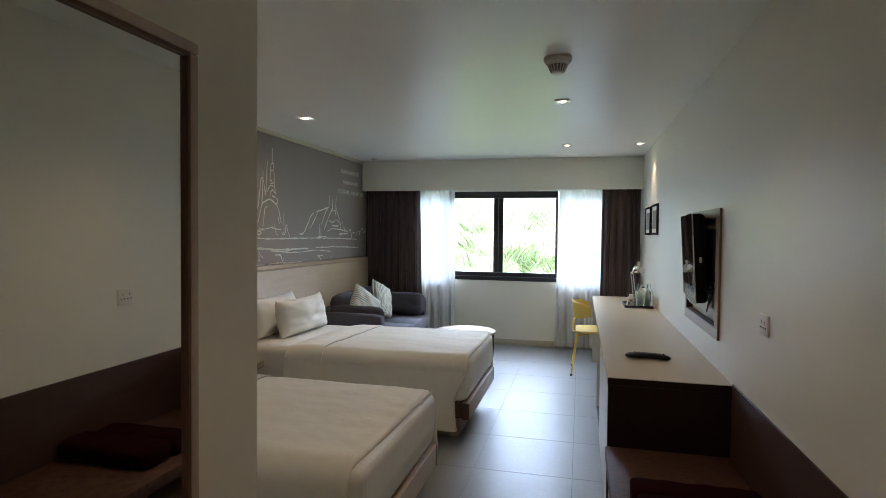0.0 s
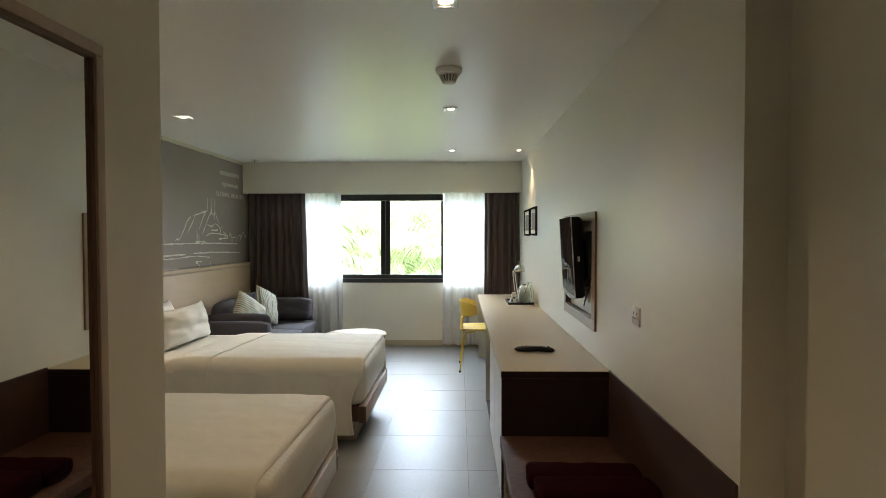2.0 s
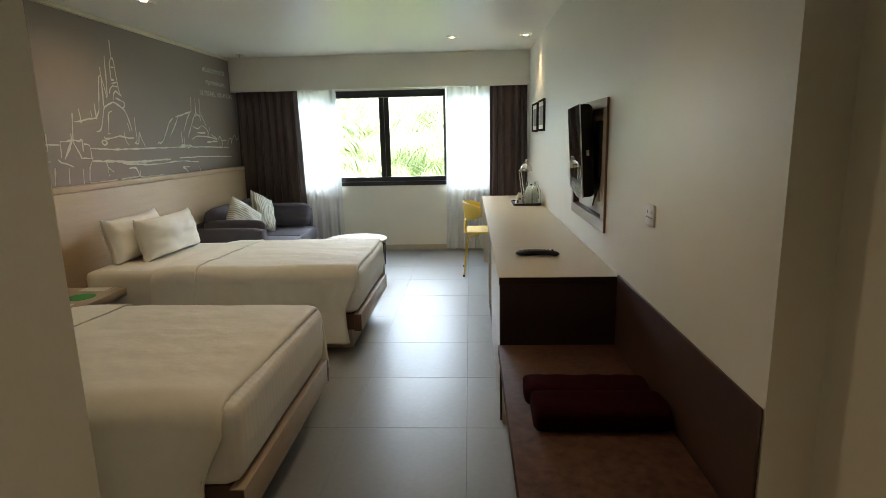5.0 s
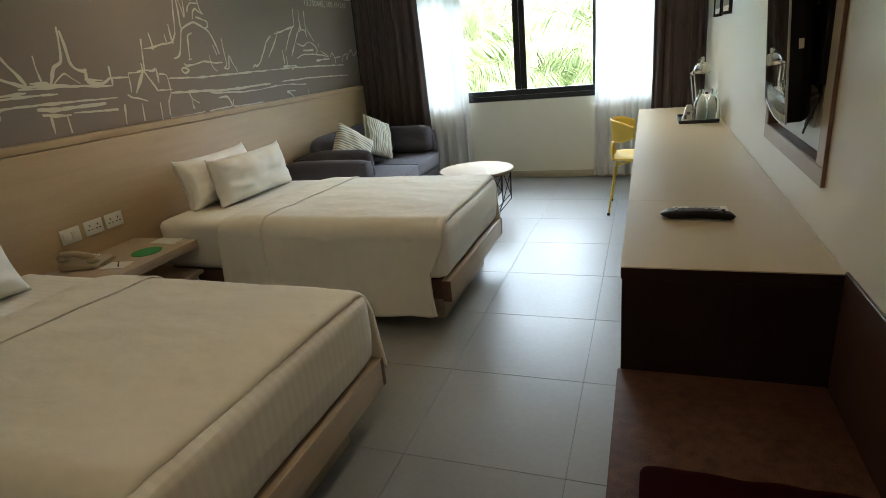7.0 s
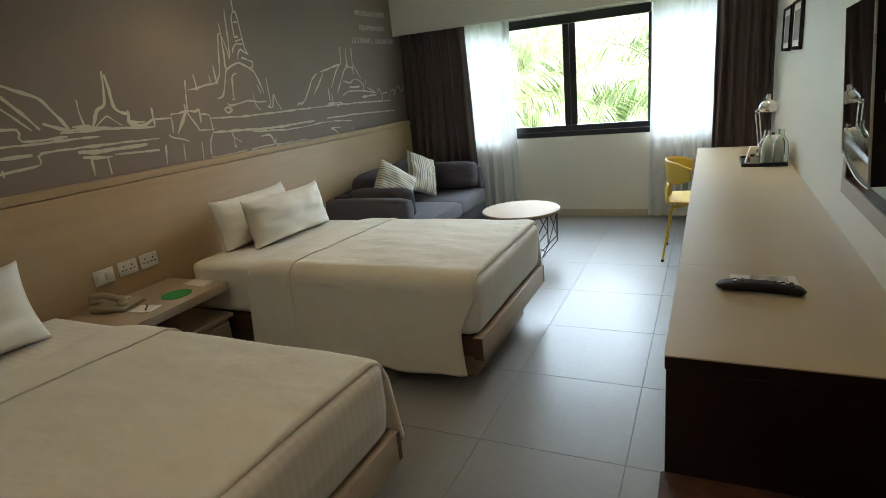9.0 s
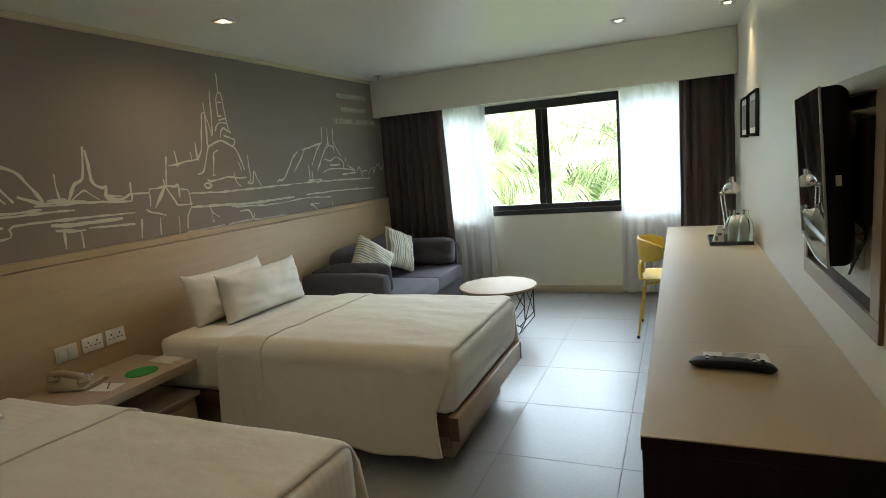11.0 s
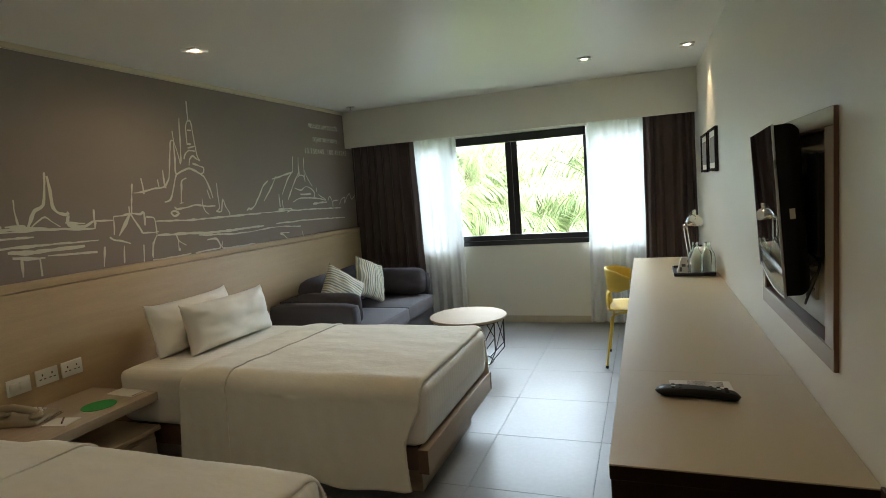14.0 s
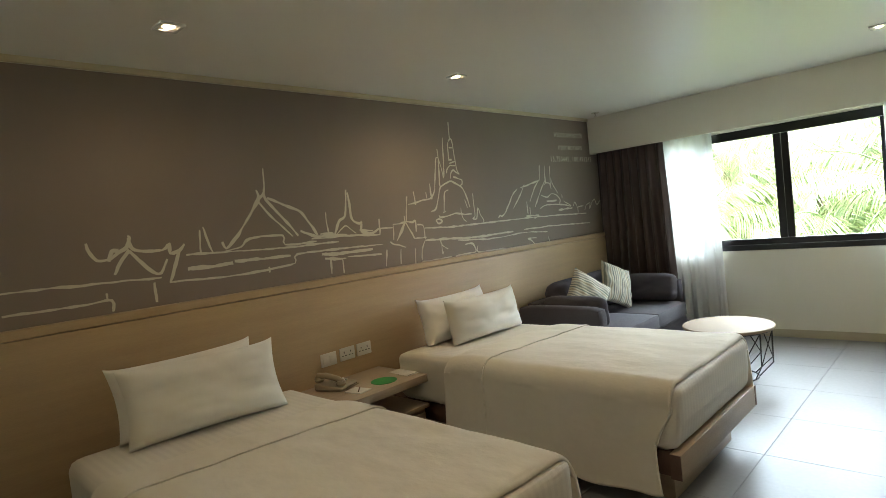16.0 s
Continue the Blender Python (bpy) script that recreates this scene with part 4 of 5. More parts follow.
part("arm", soft_box(SX0, SX1 - 0.06, SY1 - 0.065, SY1 + 0.04, 0.06, 0.62, 0.03, 0.004), SOFA, sofa, "low upholstered arm")
part("backrest", soft_box(SX0, SX0 + 0.15, SY0 + 0.155, SY1 - 0.105, 0.06, 0.62, 0.03, 0.004), SOFA, sofa)


def loose_cushion(w, h, t, x, y, z, turn, lean, mat, label, seed, spin=0, name="cushion", puff=2.5, pinch=0.05, blunt=0.0):
    m = Matrix.Translation((x, y, z)) @ Matrix.Rotation(radians(turn), 4, "Z") @ Matrix.Rotation(radians(-lean), 4, "Y") @ Matrix(((0, 0, 1, 0), (1, 0, 0, 0), (0, 1, 0, 0), (0, 0, 0, 1))) @ Matrix.Rotation(radians(spin), 4, "Z")
    ob = solo(name, cushion_mesh(w, h, t, Matrix.Identity(4), puff, pinch, 0.011, 28, seed, None, blunt), mat, label, "cushion", at=(0, 0, 0))
    ob.matrix_basis = m
    return ob


loose_cushion(0.62, 0.37, 0.17, -2.53, 1.92, 0.595, 0, 14, SOFA, "grey fabric back cushion on the sofa", 1.5, puff=4.5, pinch=0.0, blunt=0.16)
loose_cushion(0.62, 0.37, 0.17, -2.53, 2.55, 0.595, 0, 14, SOFA, "grey fabric back cushion on the sofa", 2.5, puff=4.5, pinch=0.0, blunt=0.16)
loose_cushion(0.6, 0.28, 0.19, -2.18, 2.81, 0.56, -90, 10, SOFA, "grey fabric cushion against the sofa's far arm", 4.5, puff=4.5, pinch=0.0, blunt=0.16)
loose_cushion(0.62, 0.27, 0.16, -2.29, 1.6, 0.54, 90, 8, SOFA, "grey fabric cushion against the sofa's near arm", 6.5, puff=4.5, pinch=0.0, blunt=0.16)
loose_cushion(0.4, 0.4, 0.14, -2.3, 1.84, 0.63, -22, 20, STRIPED_CUSHION, "square cushion with green, cream and grey stripes", 7.5, -38)
loose_cushion(0.4, 0.4, 0.14, -2.29, 2.38, 0.65, -8, 16, STRIPED_UPRIGHT, "square cushion with green, cream and grey stripes", 8.5, -24)

# ---- coffee table ----
TX, TY, TZ, TR = -1.165, 1.94, 0.41, 0.325
table = thing("coffee_table", (TX, TY, 0), "round pale wood coffee table on a black wire base", "coffee table")
part("tabletop", lathe([(0, -0.022), (TR - 0.004, -0.022), (TR, -0.018), (TR, -0.004), (TR - 0.004, 0), (0, 0)], (TX, TY, TZ), 64), TABLE_WOOD, table, "round pale wood top")


def ring(r, z, w=0.005):
    return tube([(TX + r * math.cos(2 * math.pi * k / 40), TY + r * math.sin(2 * math.pi * k / 40), z) for k in range(40)], w, 6, closed=True)


part("ring", ring(TR - 0.02, TZ - 0.028), BLACK_WIRE, table)
part("ring", ring(0.19, 0.007), BLACK_WIRE, table)
for k in range(12):
    a, b = 2 * math.pi * k / 12, 2 * math.pi * (k + 0.5) / 12
    ra, rm, rb = TR - 0.02, TR - 0.025, 0.19
    part("wire", tube([(TX + ra * math.cos(a), TY + ra * math.sin(a), TZ - 0.028), (TX + rm * math.cos(a), TY + rm * math.sin(a), 0.14), (TX + rb * math.cos(b), TY + rb * math.sin(b), 0.007)], 0.0048, 6), BLACK_WIRE, table)
    c = 2 * math.pi * (k + 1) / 12
    part("wire", tube([(TX + rm * math.cos(a), TY + rm * math.sin(a), 0.14), (TX + ra * math.cos(c), TY + ra * math.sin(c), TZ - 0.03)], 0.004, 6), BLACK_WIRE, table)

# ---- yellow chair ----
CX, CY = 0.17, 2.13
chair = thing("chair", (CX, CY, 0), "yellow moulded chair with thin metal legs, tucked under the desk", "chair")


def seat_f(u, v):
    a, b = 2 * u - 1, 2 * v - 1
    x, y = CX + 0.21 * a * (1 - 0.12 * b * b), CY + 0.215 * b * (1 - 0.14 * a * a)
    return Vector((x, y, 0.445 - 0.018 * (1 - a * a) * (1 - b * b) + 0.02 * b * b))


thick(part("seat", surface(seat_f, 16, 16), YELLOW, chair), 0.012)


def back_f(u, v):
    a = radians(180 - 78 + 156 * u)
    lift = 0.575 + 0.02 * abs(2 * u - 1)
    top = 0.755 + 0.01 * math.cos(2 * math.pi * (u - 0.5))
    edge = min(1, 6 * min(u, 1 - u))
    z0, z1 = lift + 0.03 * (1 - edge), top - 0.03 * (1 - edge)
    r = 0.215 + 0.02 * v
    return Vector((CX + 0.02 + r * math.cos(a), CY + r * math.sin(a), z0 + (z1 - z0) * v))


thick(part("backrest", surface(back_f, 30, 8), YELLOW, chair, "curved yellow wraparound back"), 0.012, 0)
for sy in (-1, 1):
    def stem(u, v):
        w = 0.05 + 0.03 * abs(2 * v - 1)
        y = CY + sy * 0.12 + (u - 0.5) * w
        x = CX - 0.185 - 0.012 * math.sin(v * 3.1)
        return Vector((x + 0.02 * (u - 0.5) * sy, y, 0.44 + 0.15 * v))
    thick(part("back_support", surface(stem, 4, 8), YELLOW, chair), 0.012, 0)
for sx in (-1, 1):
    for sy in (-1, 1):
        leg = part("leg", tube([(CX + sx * 0.05, CY + sy * 0.1, 0.42), (CX + sx * 0.15, CY + sy * 0.17, 0.415), (CX + sx * 0.165, CY + sy * 0.18, 0.395), (CX + sx * 0.215, CY + sy * 0.225, 0.012)], 0.009, 10), YELLOW, chair, "thin yellow metal leg")
        part("foot_cap", lathe([(0, 0), (0.012, 0), (0.012, 0.02), (0, 0.02)], (CX + sx * 0.215, CY + sy * 0.225, 0.001), 12), BLACK_MATT, leg)

# ---- desk, cabinet, luggage bench ----
DX0, DX1, DY0, DY1, DZ = 0.167, XR - 0.002, -1.126, 2.66, 0.757
desk = thing("desk", (0.45, 0.8, 0), "long pale laminate wall desk with an open knee space", "desk")
for a, b in ((DY0 + 0.003, -0.386), (-0.3854, DY1)):
    part("worktop", box(DX0, DX1, a, b, DZ - 0.035, DZ, 0.0006, 1), DESKTOP, desk, "pale laminate top")
part("end_panel", box(DX0 + 0.004, DX1, DY0 - 0.001, DY0 + 0.03, 0.001, DZ - 0.038, 0.002, 1), WENGE, desk, "dark brown end panel")
part("end_edge", box(DX0 + 0.0015, DX1, DY0 - 0.001, DY0 + 0.002, DZ - 0.037, DZ - 0.003), WENGE, desk, "dark edging")
part("leg_panel", box(DX0 + 0.01, DX1, DY1 - 0.05, DY1 - 0.01, 0.001, DZ - 0.037, 0.003), CABINET, desk)
part("back_rail", box(DX1 - 0.03, DX1 - 0.004, 0.67, DY1 - 0.052, 0.5, DZ - 0.037, 0.003), CABINET, desk)
cab = thing("desk_cabinet", (0.45, -0.2, 0), "pale laminate desk cabinet with a door and an open niche", "cabinet")
part("plinth", box(DX0 + 0.03, DX1, DY0 + 0.032, 0.65, 0.001, 0.06, 0.002, 1), CABINET, cab)
part("carcass", box(DX0 + 0.022, DX1, DY0 + 0.032, 0.0, 0.062, DZ - 0.037, 0.002, 1), CABINET, cab)
part("side", box(DX0 + 0.004, DX1, 0.635, 0.66, 0.062, DZ - 0.037, 0.002, 1), CABINET, cab)
part("niche_floor", box(DX0 + 0.01, DX1, 0.002, 0.633, 0.062, 0.085, 0.002, 1), WENGE, cab)
part("niche_back", box(DX1 - 0.03, DX1, 0.002, 0.633, 0.087, DZ - 0.037, 0.002, 1), WENGE, cab)
for a, b, z0, z1 in ((DY0 + 0.036, -0.53, 0.07, 0.69), (-0.526, -0.004, 0.07, 0.69), (DY0 + 0.036, -0.004, 0.694, DZ - 0.04)):
    door = part("door", box(DX0 + 0.004, DX0 + 0.021, a, b, z0, z1, 0.002, 1), CABINET, cab)

bench = thing("luggage_bench", (0.45, -1.82, 0), "low luggage bench with a speckled brown top and dark back panel", "bench")
BX0 = 0.162
part("top", box(BX0, DX1 - 0.011, -2.49, DY0 - 0.002, 0.355, 0.412, 0.004), BENCH, bench, "speckled brown top")
part("back_panel", box(DX1 - 0.009, DX1, -2.49, DY0 - 0.002, 0.001, 0.766, 0.002, 1), BACK_PANEL, bench, "dark reddish wood back panel")
for a in (-2.485, DY0 - 0.035):
    part("leg_panel", box(BX0 + 0.02, DX1 - 0.024, a, a + 0.03, 0.001, 0.353, 0.002, 1), OAK, bench)
part("shelf", box(BX0 + 0.03, DX1 - 0.024, -2.453, DY0 - 0.037, 0.1, 0.12, 0.002, 1), OAK, bench)


def folded_towel(y0, y1, z, seed, h, shift=0.0):
    """A towel rolled into a thick flat-topped roll with square ends and a crease along its front."""
    yc = (y0 + y1) / 2

    def f(u, v):
        a = 2 * math.pi * v
        ca, sa = math.cos(a), math.sin(a)
        crease = 1 - 0.07 * math.exp(-((a - math.pi * 1.08) / 0.12) ** 2)
        end = 1 - 0.22 * (2 * abs(u - 0.5)) ** 40
        dy = (y1 - y0) / 2 * crease * abs(ca) ** 0.55 * (1 if ca > 0 else -1)
        dz = h / 2 * abs(sa) ** 0.6 * (1 if sa > 0 else -1)
        p = Vector((0.235 + shift + 0.47 * u, yc + dy * end, z + 0.002 + h / 2 + dz * end))
        return p + Vector((0.005, 0.006, 0.004 if sa > 0 else 0.0)) * noise.noise(p * 12 + Vector((seed, 0, 0)))
    bm = surface(f, 60, 44)
    bmesh.ops.remove_doubles(bm, verts=bm.verts, dist=0.0004)
    bmesh.ops.holes_fill(bm, edges=[e for e in bm.edges if e.is_boundary], sides=0)
    bmesh.ops.recalc_face_normals(bm, faces=bm.faces)
    solo("towel", bm, TOWEL, "thick rolled burgundy towel on the luggage bench", "towel", "rolled towels")


folded_towel(-1.8, -1.64, 0.413, 1.0, 0.078)
folded_towel(-2.0, -1.81, 0.413, 5.0, 0.094, 0.012)

# ---- things on the desk ----
card2 = paper_sheet("leaflet", 0.43, -0.545, DZ, 0.19, 0.13, 3, PAPER, "white printed leaflet lying below the remote control", "leaflet", 0.003)
for k in range(5):
    part("printed_bar", box(0.39, 0.5, -0.49 - k * 0.01, -0.486 - k * 0.01, DZ + 0.003, DZ + 0.0034), INK, card2)
remote = thing("remote_control", (0.41, -0.62, DZ), "long black remote control with grey keys", "remote control")


def remote_f(u, v):
    x = 0.285 + 0.25 * u
    w = 0.024 + 0.006 * math.cos(math.pi * (u - 0.15)) ** 2
    a = math.pi * 2 * v
    taper = min(1, 9 * u, 12 * (1 - u)) ** 0.5 if 0 < u < 1 else 0.02
    hgt = 0.011 + 0.004 * math.sin(math.pi * u)
    cz = 0.012 + 0.008 * math.sin(math.pi * (u * 0.9 + 0.05))
    return Vector((x, -0.63 - 0.03 * (u - 0.5) + w * taper * math.cos(a), DZ + cz + hgt * taper * max(-1, min(1, 1.4 * math.sin(a)))))


rb = surface(remote_f, 26, 18)
bmesh.ops.remove_doubles(rb, verts=rb.verts, dist=0.0003)
part("body", rb, TV_CASE, remote)
for i in range(8):
    for j in range(3):
        x = 0.335 + i * 0.022
        part("key", box(x, x + 0.012, -0.646 + j * 0.013 + -0.03 * ((x - 0.41) / 0.25), -0.638 + j * 0.013 + -0.03 * ((x - 0.41) / 0.25), DZ + 0.02, DZ + 0.0335 + 0.001 * math.sin(3.1 * (x - 0.285) / 0.25), 0.002, 1), SILVER if j == 1 and i % 3 == 0 else DARK_HOLE, remote)

tray = thing("tray", (0.58, 1.83, DZ), "shallow black serving tray on the desk", "tray")
part("base", box(0.45, 0.715, 1.66, 2.02, DZ + 0.001, DZ + 0.008, 0.002, 1), BLACK_MATT, tray)
for a in ((0.45, 0.46, 1.66, 2.02), (0.705, 0.715, 1.66, 2.02), (0.461, 0.704, 1.66, 1.67), (0.461, 0.704, 2.01, 2.02)):
    part("rim", box(*a, DZ + 0.009, DZ + 0.024, 0.002, 1), BLACK_MATT, tray)


def carafe(x, y, z, s):
    prof = [(0, 0), (0.04, 0.0), (0.044, 0.01), (0.045, 0.09), (0.04, 0.13), (0.022, 0.165), (0.017, 0.185), (0.017, 0.2), (0.021, 0.207), (0.017, 0.208), (0.0145, 0.2), (0.0145, 0.186), (0.019, 0.164), (0.037, 0.129), (0.042, 0.09), (0.041, 0.012), (0, 0.008)]
    solo("carafe", lathe([(r * s, h * s) for r, h in prof], (x, y, z), 32), BOTTLE_GLASS, "clear glass water carafe on the tray", "carafe", "glass carafes")


carafe(0.592, 1.715, DZ + 0.009, 1.06)
carafe(0.672, 1.715, DZ + 0.009, 1.06)
kettle = thing("electric_kettle", (0.64, 1.86, DZ + 0.009), "white rounded electric kettle behind the carafes", "kettle")
part("body", lathe([(0, 0), (0.068, 0), (0.074, 0.02), (0.07, 0.1), (0.055, 0.15), (0.03, 0.168), (0, 0.172)], (0.64, 1.88, DZ + 0.009), 32), WHITE_PLASTIC, kettle)
part("handle", tube([(0.695, 1.9, DZ + 0.15), (0.713, 1.905, DZ + 0.14), (0.715, 1.905, DZ + 0.06), (0.7, 1.9, DZ + 0.04)], 0.008, 8), BLACK_MATT, kettle)
part("lid_knob", lathe([(0, 0), (0.012, 0), (0.012, 0.012), (0, 0.016)], (0.64, 1.88, DZ + 0.18), 16), BLACK_MATT, kettle)
caddy = thing("sachet_holder", (0.5, 1.79, DZ + 0.009), "white card holder with sachets standing on the tray", "sachet holder")
cb2 = bmesh.new()
vs = [cb2.verts.new(p) for p in ((0.475, 1.76, DZ + 0.009), (0.545, 1.76, DZ + 0.009), (0.545, 1.85, DZ + 0.009), (0.475, 1.85, DZ + 0.009), (0.505, 1.79, DZ + 0.115), (0.54, 1.79, DZ + 0.115), (0.54, 1.83, DZ + 0.115), (0.505, 1.83, DZ + 0.115))]
for q in ((3, 2, 1, 0), (4, 5, 6, 7), (0, 1, 5, 4), (1, 2, 6, 5), (2, 3, 7, 6), (3, 0, 4, 7)):
    cb2.faces.new([vs[i] for i in q])
part("body", cb2, PAPER, caddy, smooth=False)
part("sachet", box(0.505, 0.53, 1.772, 1.775, DZ + 0.04, DZ + 0.07), INK, caddy)
part("sachet", box(0.49, 0.505, 1.753, 1.758, DZ + 0.02, DZ + 0.05), INK, caddy)

dl = thing("desk_lamp", (0.6, 2.3, DZ), "chrome jointed desk lamp with a domed shade", "desk lamp")
LB = Vector((0.6, 2.3, DZ))
part("base", lathe([(0, 0.001), (0.075, 0.001), (0.078, 0.008), (0.07, 0.016), (0.012, 0.022), (0, 0.024)], LB, 32), CHROME, dl)
for o in (-0.012, 0.012):
    part("lower_arm", tube([LB + Vector((o, 0, 0.02)), LB + Vector((o - 0.035, 0, 0.3))], 0.0045, 8), CHROME, dl)
    part("upper_arm", tube([LB + Vector((o - 0.035, 0, 0.29)), LB + Vector((o + 0.02, -0.02, 0.4))], 0.0045, 8), CHROME, dl)
part("joint", lathe([(0, -0.016), (0.016, -0.016), (0.016, 0.016), (0, 0.016)], LB, 16, m=Matrix.Translation(LB + Vector((-0.035, 0, 0.295))) @ Matrix.Rotation(radians(90), 4, "Y")), CHROME, dl)
SM = Matrix.Translation(LB + Vector((0.03, -0.03, 0.31))) @ Matrix.Rotation(radians(12), 4, "X")
sh = part("shade", lathe([(0.062, 0.0), (0.06, 0.028), (0.049, 0.052), (0.028, 0.068), (0.014, 0.074), (0.014, 0.108), (0.009, 0.116), (0, 0.117)], LB, 32, m=SM), CHROME, dl, "polished domed shade")
thick(sh, 0.002)
part("bulb", lathe([(0, 0.005), (0.02, 0.012), (0.026, 0.03), (0.016, 0.055), (0, 0.06)], LB, 16, m=SM), WHITE_PLASTIC, dl)

# ---- television and its panel ----
panel = thing("wall_panel", (XR, -0.33, PZ0), "pale wood frame round a dark-lined wall recess behind the television", "wall panel")
FX = XR - 0.013
for a in ((PY0, PY1, PZ1 - 0.05, PZ1), (PY0, PY1, PZ0, PZ0 + 0.06), (PY0, PY0 + 0.075, PZ0 + 0.0605, PZ1 - 0.0505), (PY1 - 0.05, PY1, PZ0 + 0.0605, PZ1 - 0.0505)):
    part("frame", box(FX, XR - 0.001, *a, 0.002, 1), PANEL_FACE, panel, "pale wood frame")
part("side_edge", box(FX + 0.001, XR - 0.001, PY0 - 0.0022, PY0 - 0.0002, PZ0 + 0.002, PZ1 - 0.002), EDGE_WOOD, panel, "dark brown edging")
IY0, IY1, IZ0, IZ1 = PY0 + 0.076, PY1 - 0.051, PZ0 + 0.061, PZ1 - 0.051
for a in ((IY0, IY1, IZ0, IZ0 + 0.004), (IY0, IY1, IZ1 - 0.004, IZ1), (IY0, IY0 + 0.004, IZ0 + 0.005, IZ1 - 0.005), (IY1 - 0.004, IY1, IZ0 + 0.005, IZ1 - 0.005)):
    part("lining", box(FX + 0.004, XR + 0.033, *a), RECESS_WOOD, panel, "glossy reddish brown lining")
part("backing", box(XR + 0.029, XR + 0.034, IY0 + 0.005, IY1 - 0.005, IZ0 + 0.005, IZ1 - 0.005), WALL, panel, "cream painted back")
tv = thing("television", (0.67, -0.325, 1.075), "black flat-screen television tilted on a wall bracket", "television")
TM = Matrix.Translation((0.664, -0.325, 1.334)) @ Matrix.Rotation(radians(-4.3), 4, "Z") @ Matrix.Rotation(radians(-3.3), 4, "Y")


def in_tv(bm):
    bmesh.ops.transform(bm, matrix=TM, verts=bm.verts)
    return bm


def tv_shell(u, v):
    """Deep rounded casing: full height at the front, rounded off towards the back."""
    a, back = 2 * math.pi * u, v ** 0.7
    cy, cz = math.cos(a), math.sin(a)
    q = max(abs(cy), abs(cz))
    k = 1 - 0.09 * max(0, (v - 0.35) / 0.65) ** 2
    return Vector((0.003 + 0.068 * back, 0.325 * k * max(-1, min(1, 1.02 * cy / q)), 0.004 + 0.25 * k * max(-1, min(1, 1.02 * cz / q))))


shell = surface(tv_shell, 64, 8)
bmesh.ops.remove_doubles(shell, verts=shell.verts, dist=0.0004)
bmesh.ops.holes_fill(shell, edges=[e for e in shell.edges if e.is_boundary], sides=0)
bmesh.ops.recalc_face_normals(shell, faces=shell.faces)
part("casing", in_tv(shell), TV_CASE, tv, "deep black casing")
part("screen", in_tv(box(-0.002, 0.0025, -0.328, 0.328, -0.165, 0.257, 0.0015, 1)), BLACK_GLOSS, tv, "glossy black screen")
for y in (-0.33, 0.33):
    part("edge_trim", in_tv(box(-0.003, 0.004, y - 0.002, y + 0.002, -0.25, 0.258, 0.001, 1)), SILVER, tv, "thin silver edge")
chin = part("chin", in_tv(surface(lambda u, v: Vector((0.001, -0.328 + 0.656 * u, -0.167 - v * (0.07 + 0.024 * math.sin(math.pi * u) + 0.012 * (1 - u)))), 24, 3)), TV_CHIN, tv, "glossy grey curved lower bezel")
thick(chin, 0.004)
part("chin_trim", in_tv(tube([(0.0, -0.328 + 0.656 * k / 24, -0.239 - 0.024 * math.sin(math.pi * k / 24) - 0.012 * (1 - k / 24)) for k in range(25)], 0.0018, 6)), SILVER, tv, "thin silver lower edge")
part("label", in_tv(box(0.028, 0.042, -0.3272, -0.3252, -0.02, 0.01)), PAPER, tv, "small pale sticker")
part("bracket", box(0.742, 0.773, -0.36, -0.24, 1.25, 1.43, 0.003, 1), BLACK_MATT, tv, "black wall bracket")
part("bracket_arm", box(0.742, 0.76, -0.56, -0.34, 1.3, 1.345, 0.003, 1), BLACK_MATT, tv, "black bracket arm")
# bracket plate made oversized: its black stands in for the television's shadow in the recess
part("bracket_shade_plate", box(0.74, 0.766, -0.64, -0.53, 1.2, 1.5, 0.003, 1), BLACK_MATT, tv, "black bracket plate, enlarged to stand in for the television's shadow")
part("bracket_rail", box(0.745, 0.768, -0.525, -0.475, 1.255, 1.44, 0.004, 1), BLACK_MATT, tv, "black bracket rail")
part("bracket_hook", box(0.752, 0.77, -0.53, -0.505, 1.44, 1.49, 0.003, 1), GREY_PLASTIC, tv, "grey bracket hook")
for k in range(3):
    y = -0.43 + 0.02 * k
    pts = [(0.75, -0.3 - 0.03 * k, 1.2), (0.762, y - 0.06, 1.23 - 0.04 * k), (0.764, y - 0.13 - 0.02 * k, 1.16), (0.757, y - 0.06, 1.1 - 0.03 * k), (0.766, y, 1.07 - 0.03 * k)]
    fine = []
    for i in range(len(pts) - 1):
        p0, p1, p2, p3 = (Vector(pts[max(0, min(len(pts) - 1, i + q))]) for q in (-1, 0, 1, 2))
        for s in range(6):
            q = s / 6
            fine.append(0.5 * (2 * p1 + (p2 - p0) * q + (2 * p0 - 5 * p1 + 4 * p2 - p3) * q * q + (3 * p1 - p0 - 3 * p2 + p3) * q ** 3))
    solo("cable", tube(fine + [Vector(pts[-1])], 0.004, 6), BLACK_MATT, "black cable hanging behind the television", "cable")
socket_plate(Matrix.Translation((XR + 0.0285, -0.47, 1.09)) @ FACE_W @ Matrix.Diagonal((0.8, 1, 1, 1)), True, "white wall socket on the panel behind the television")


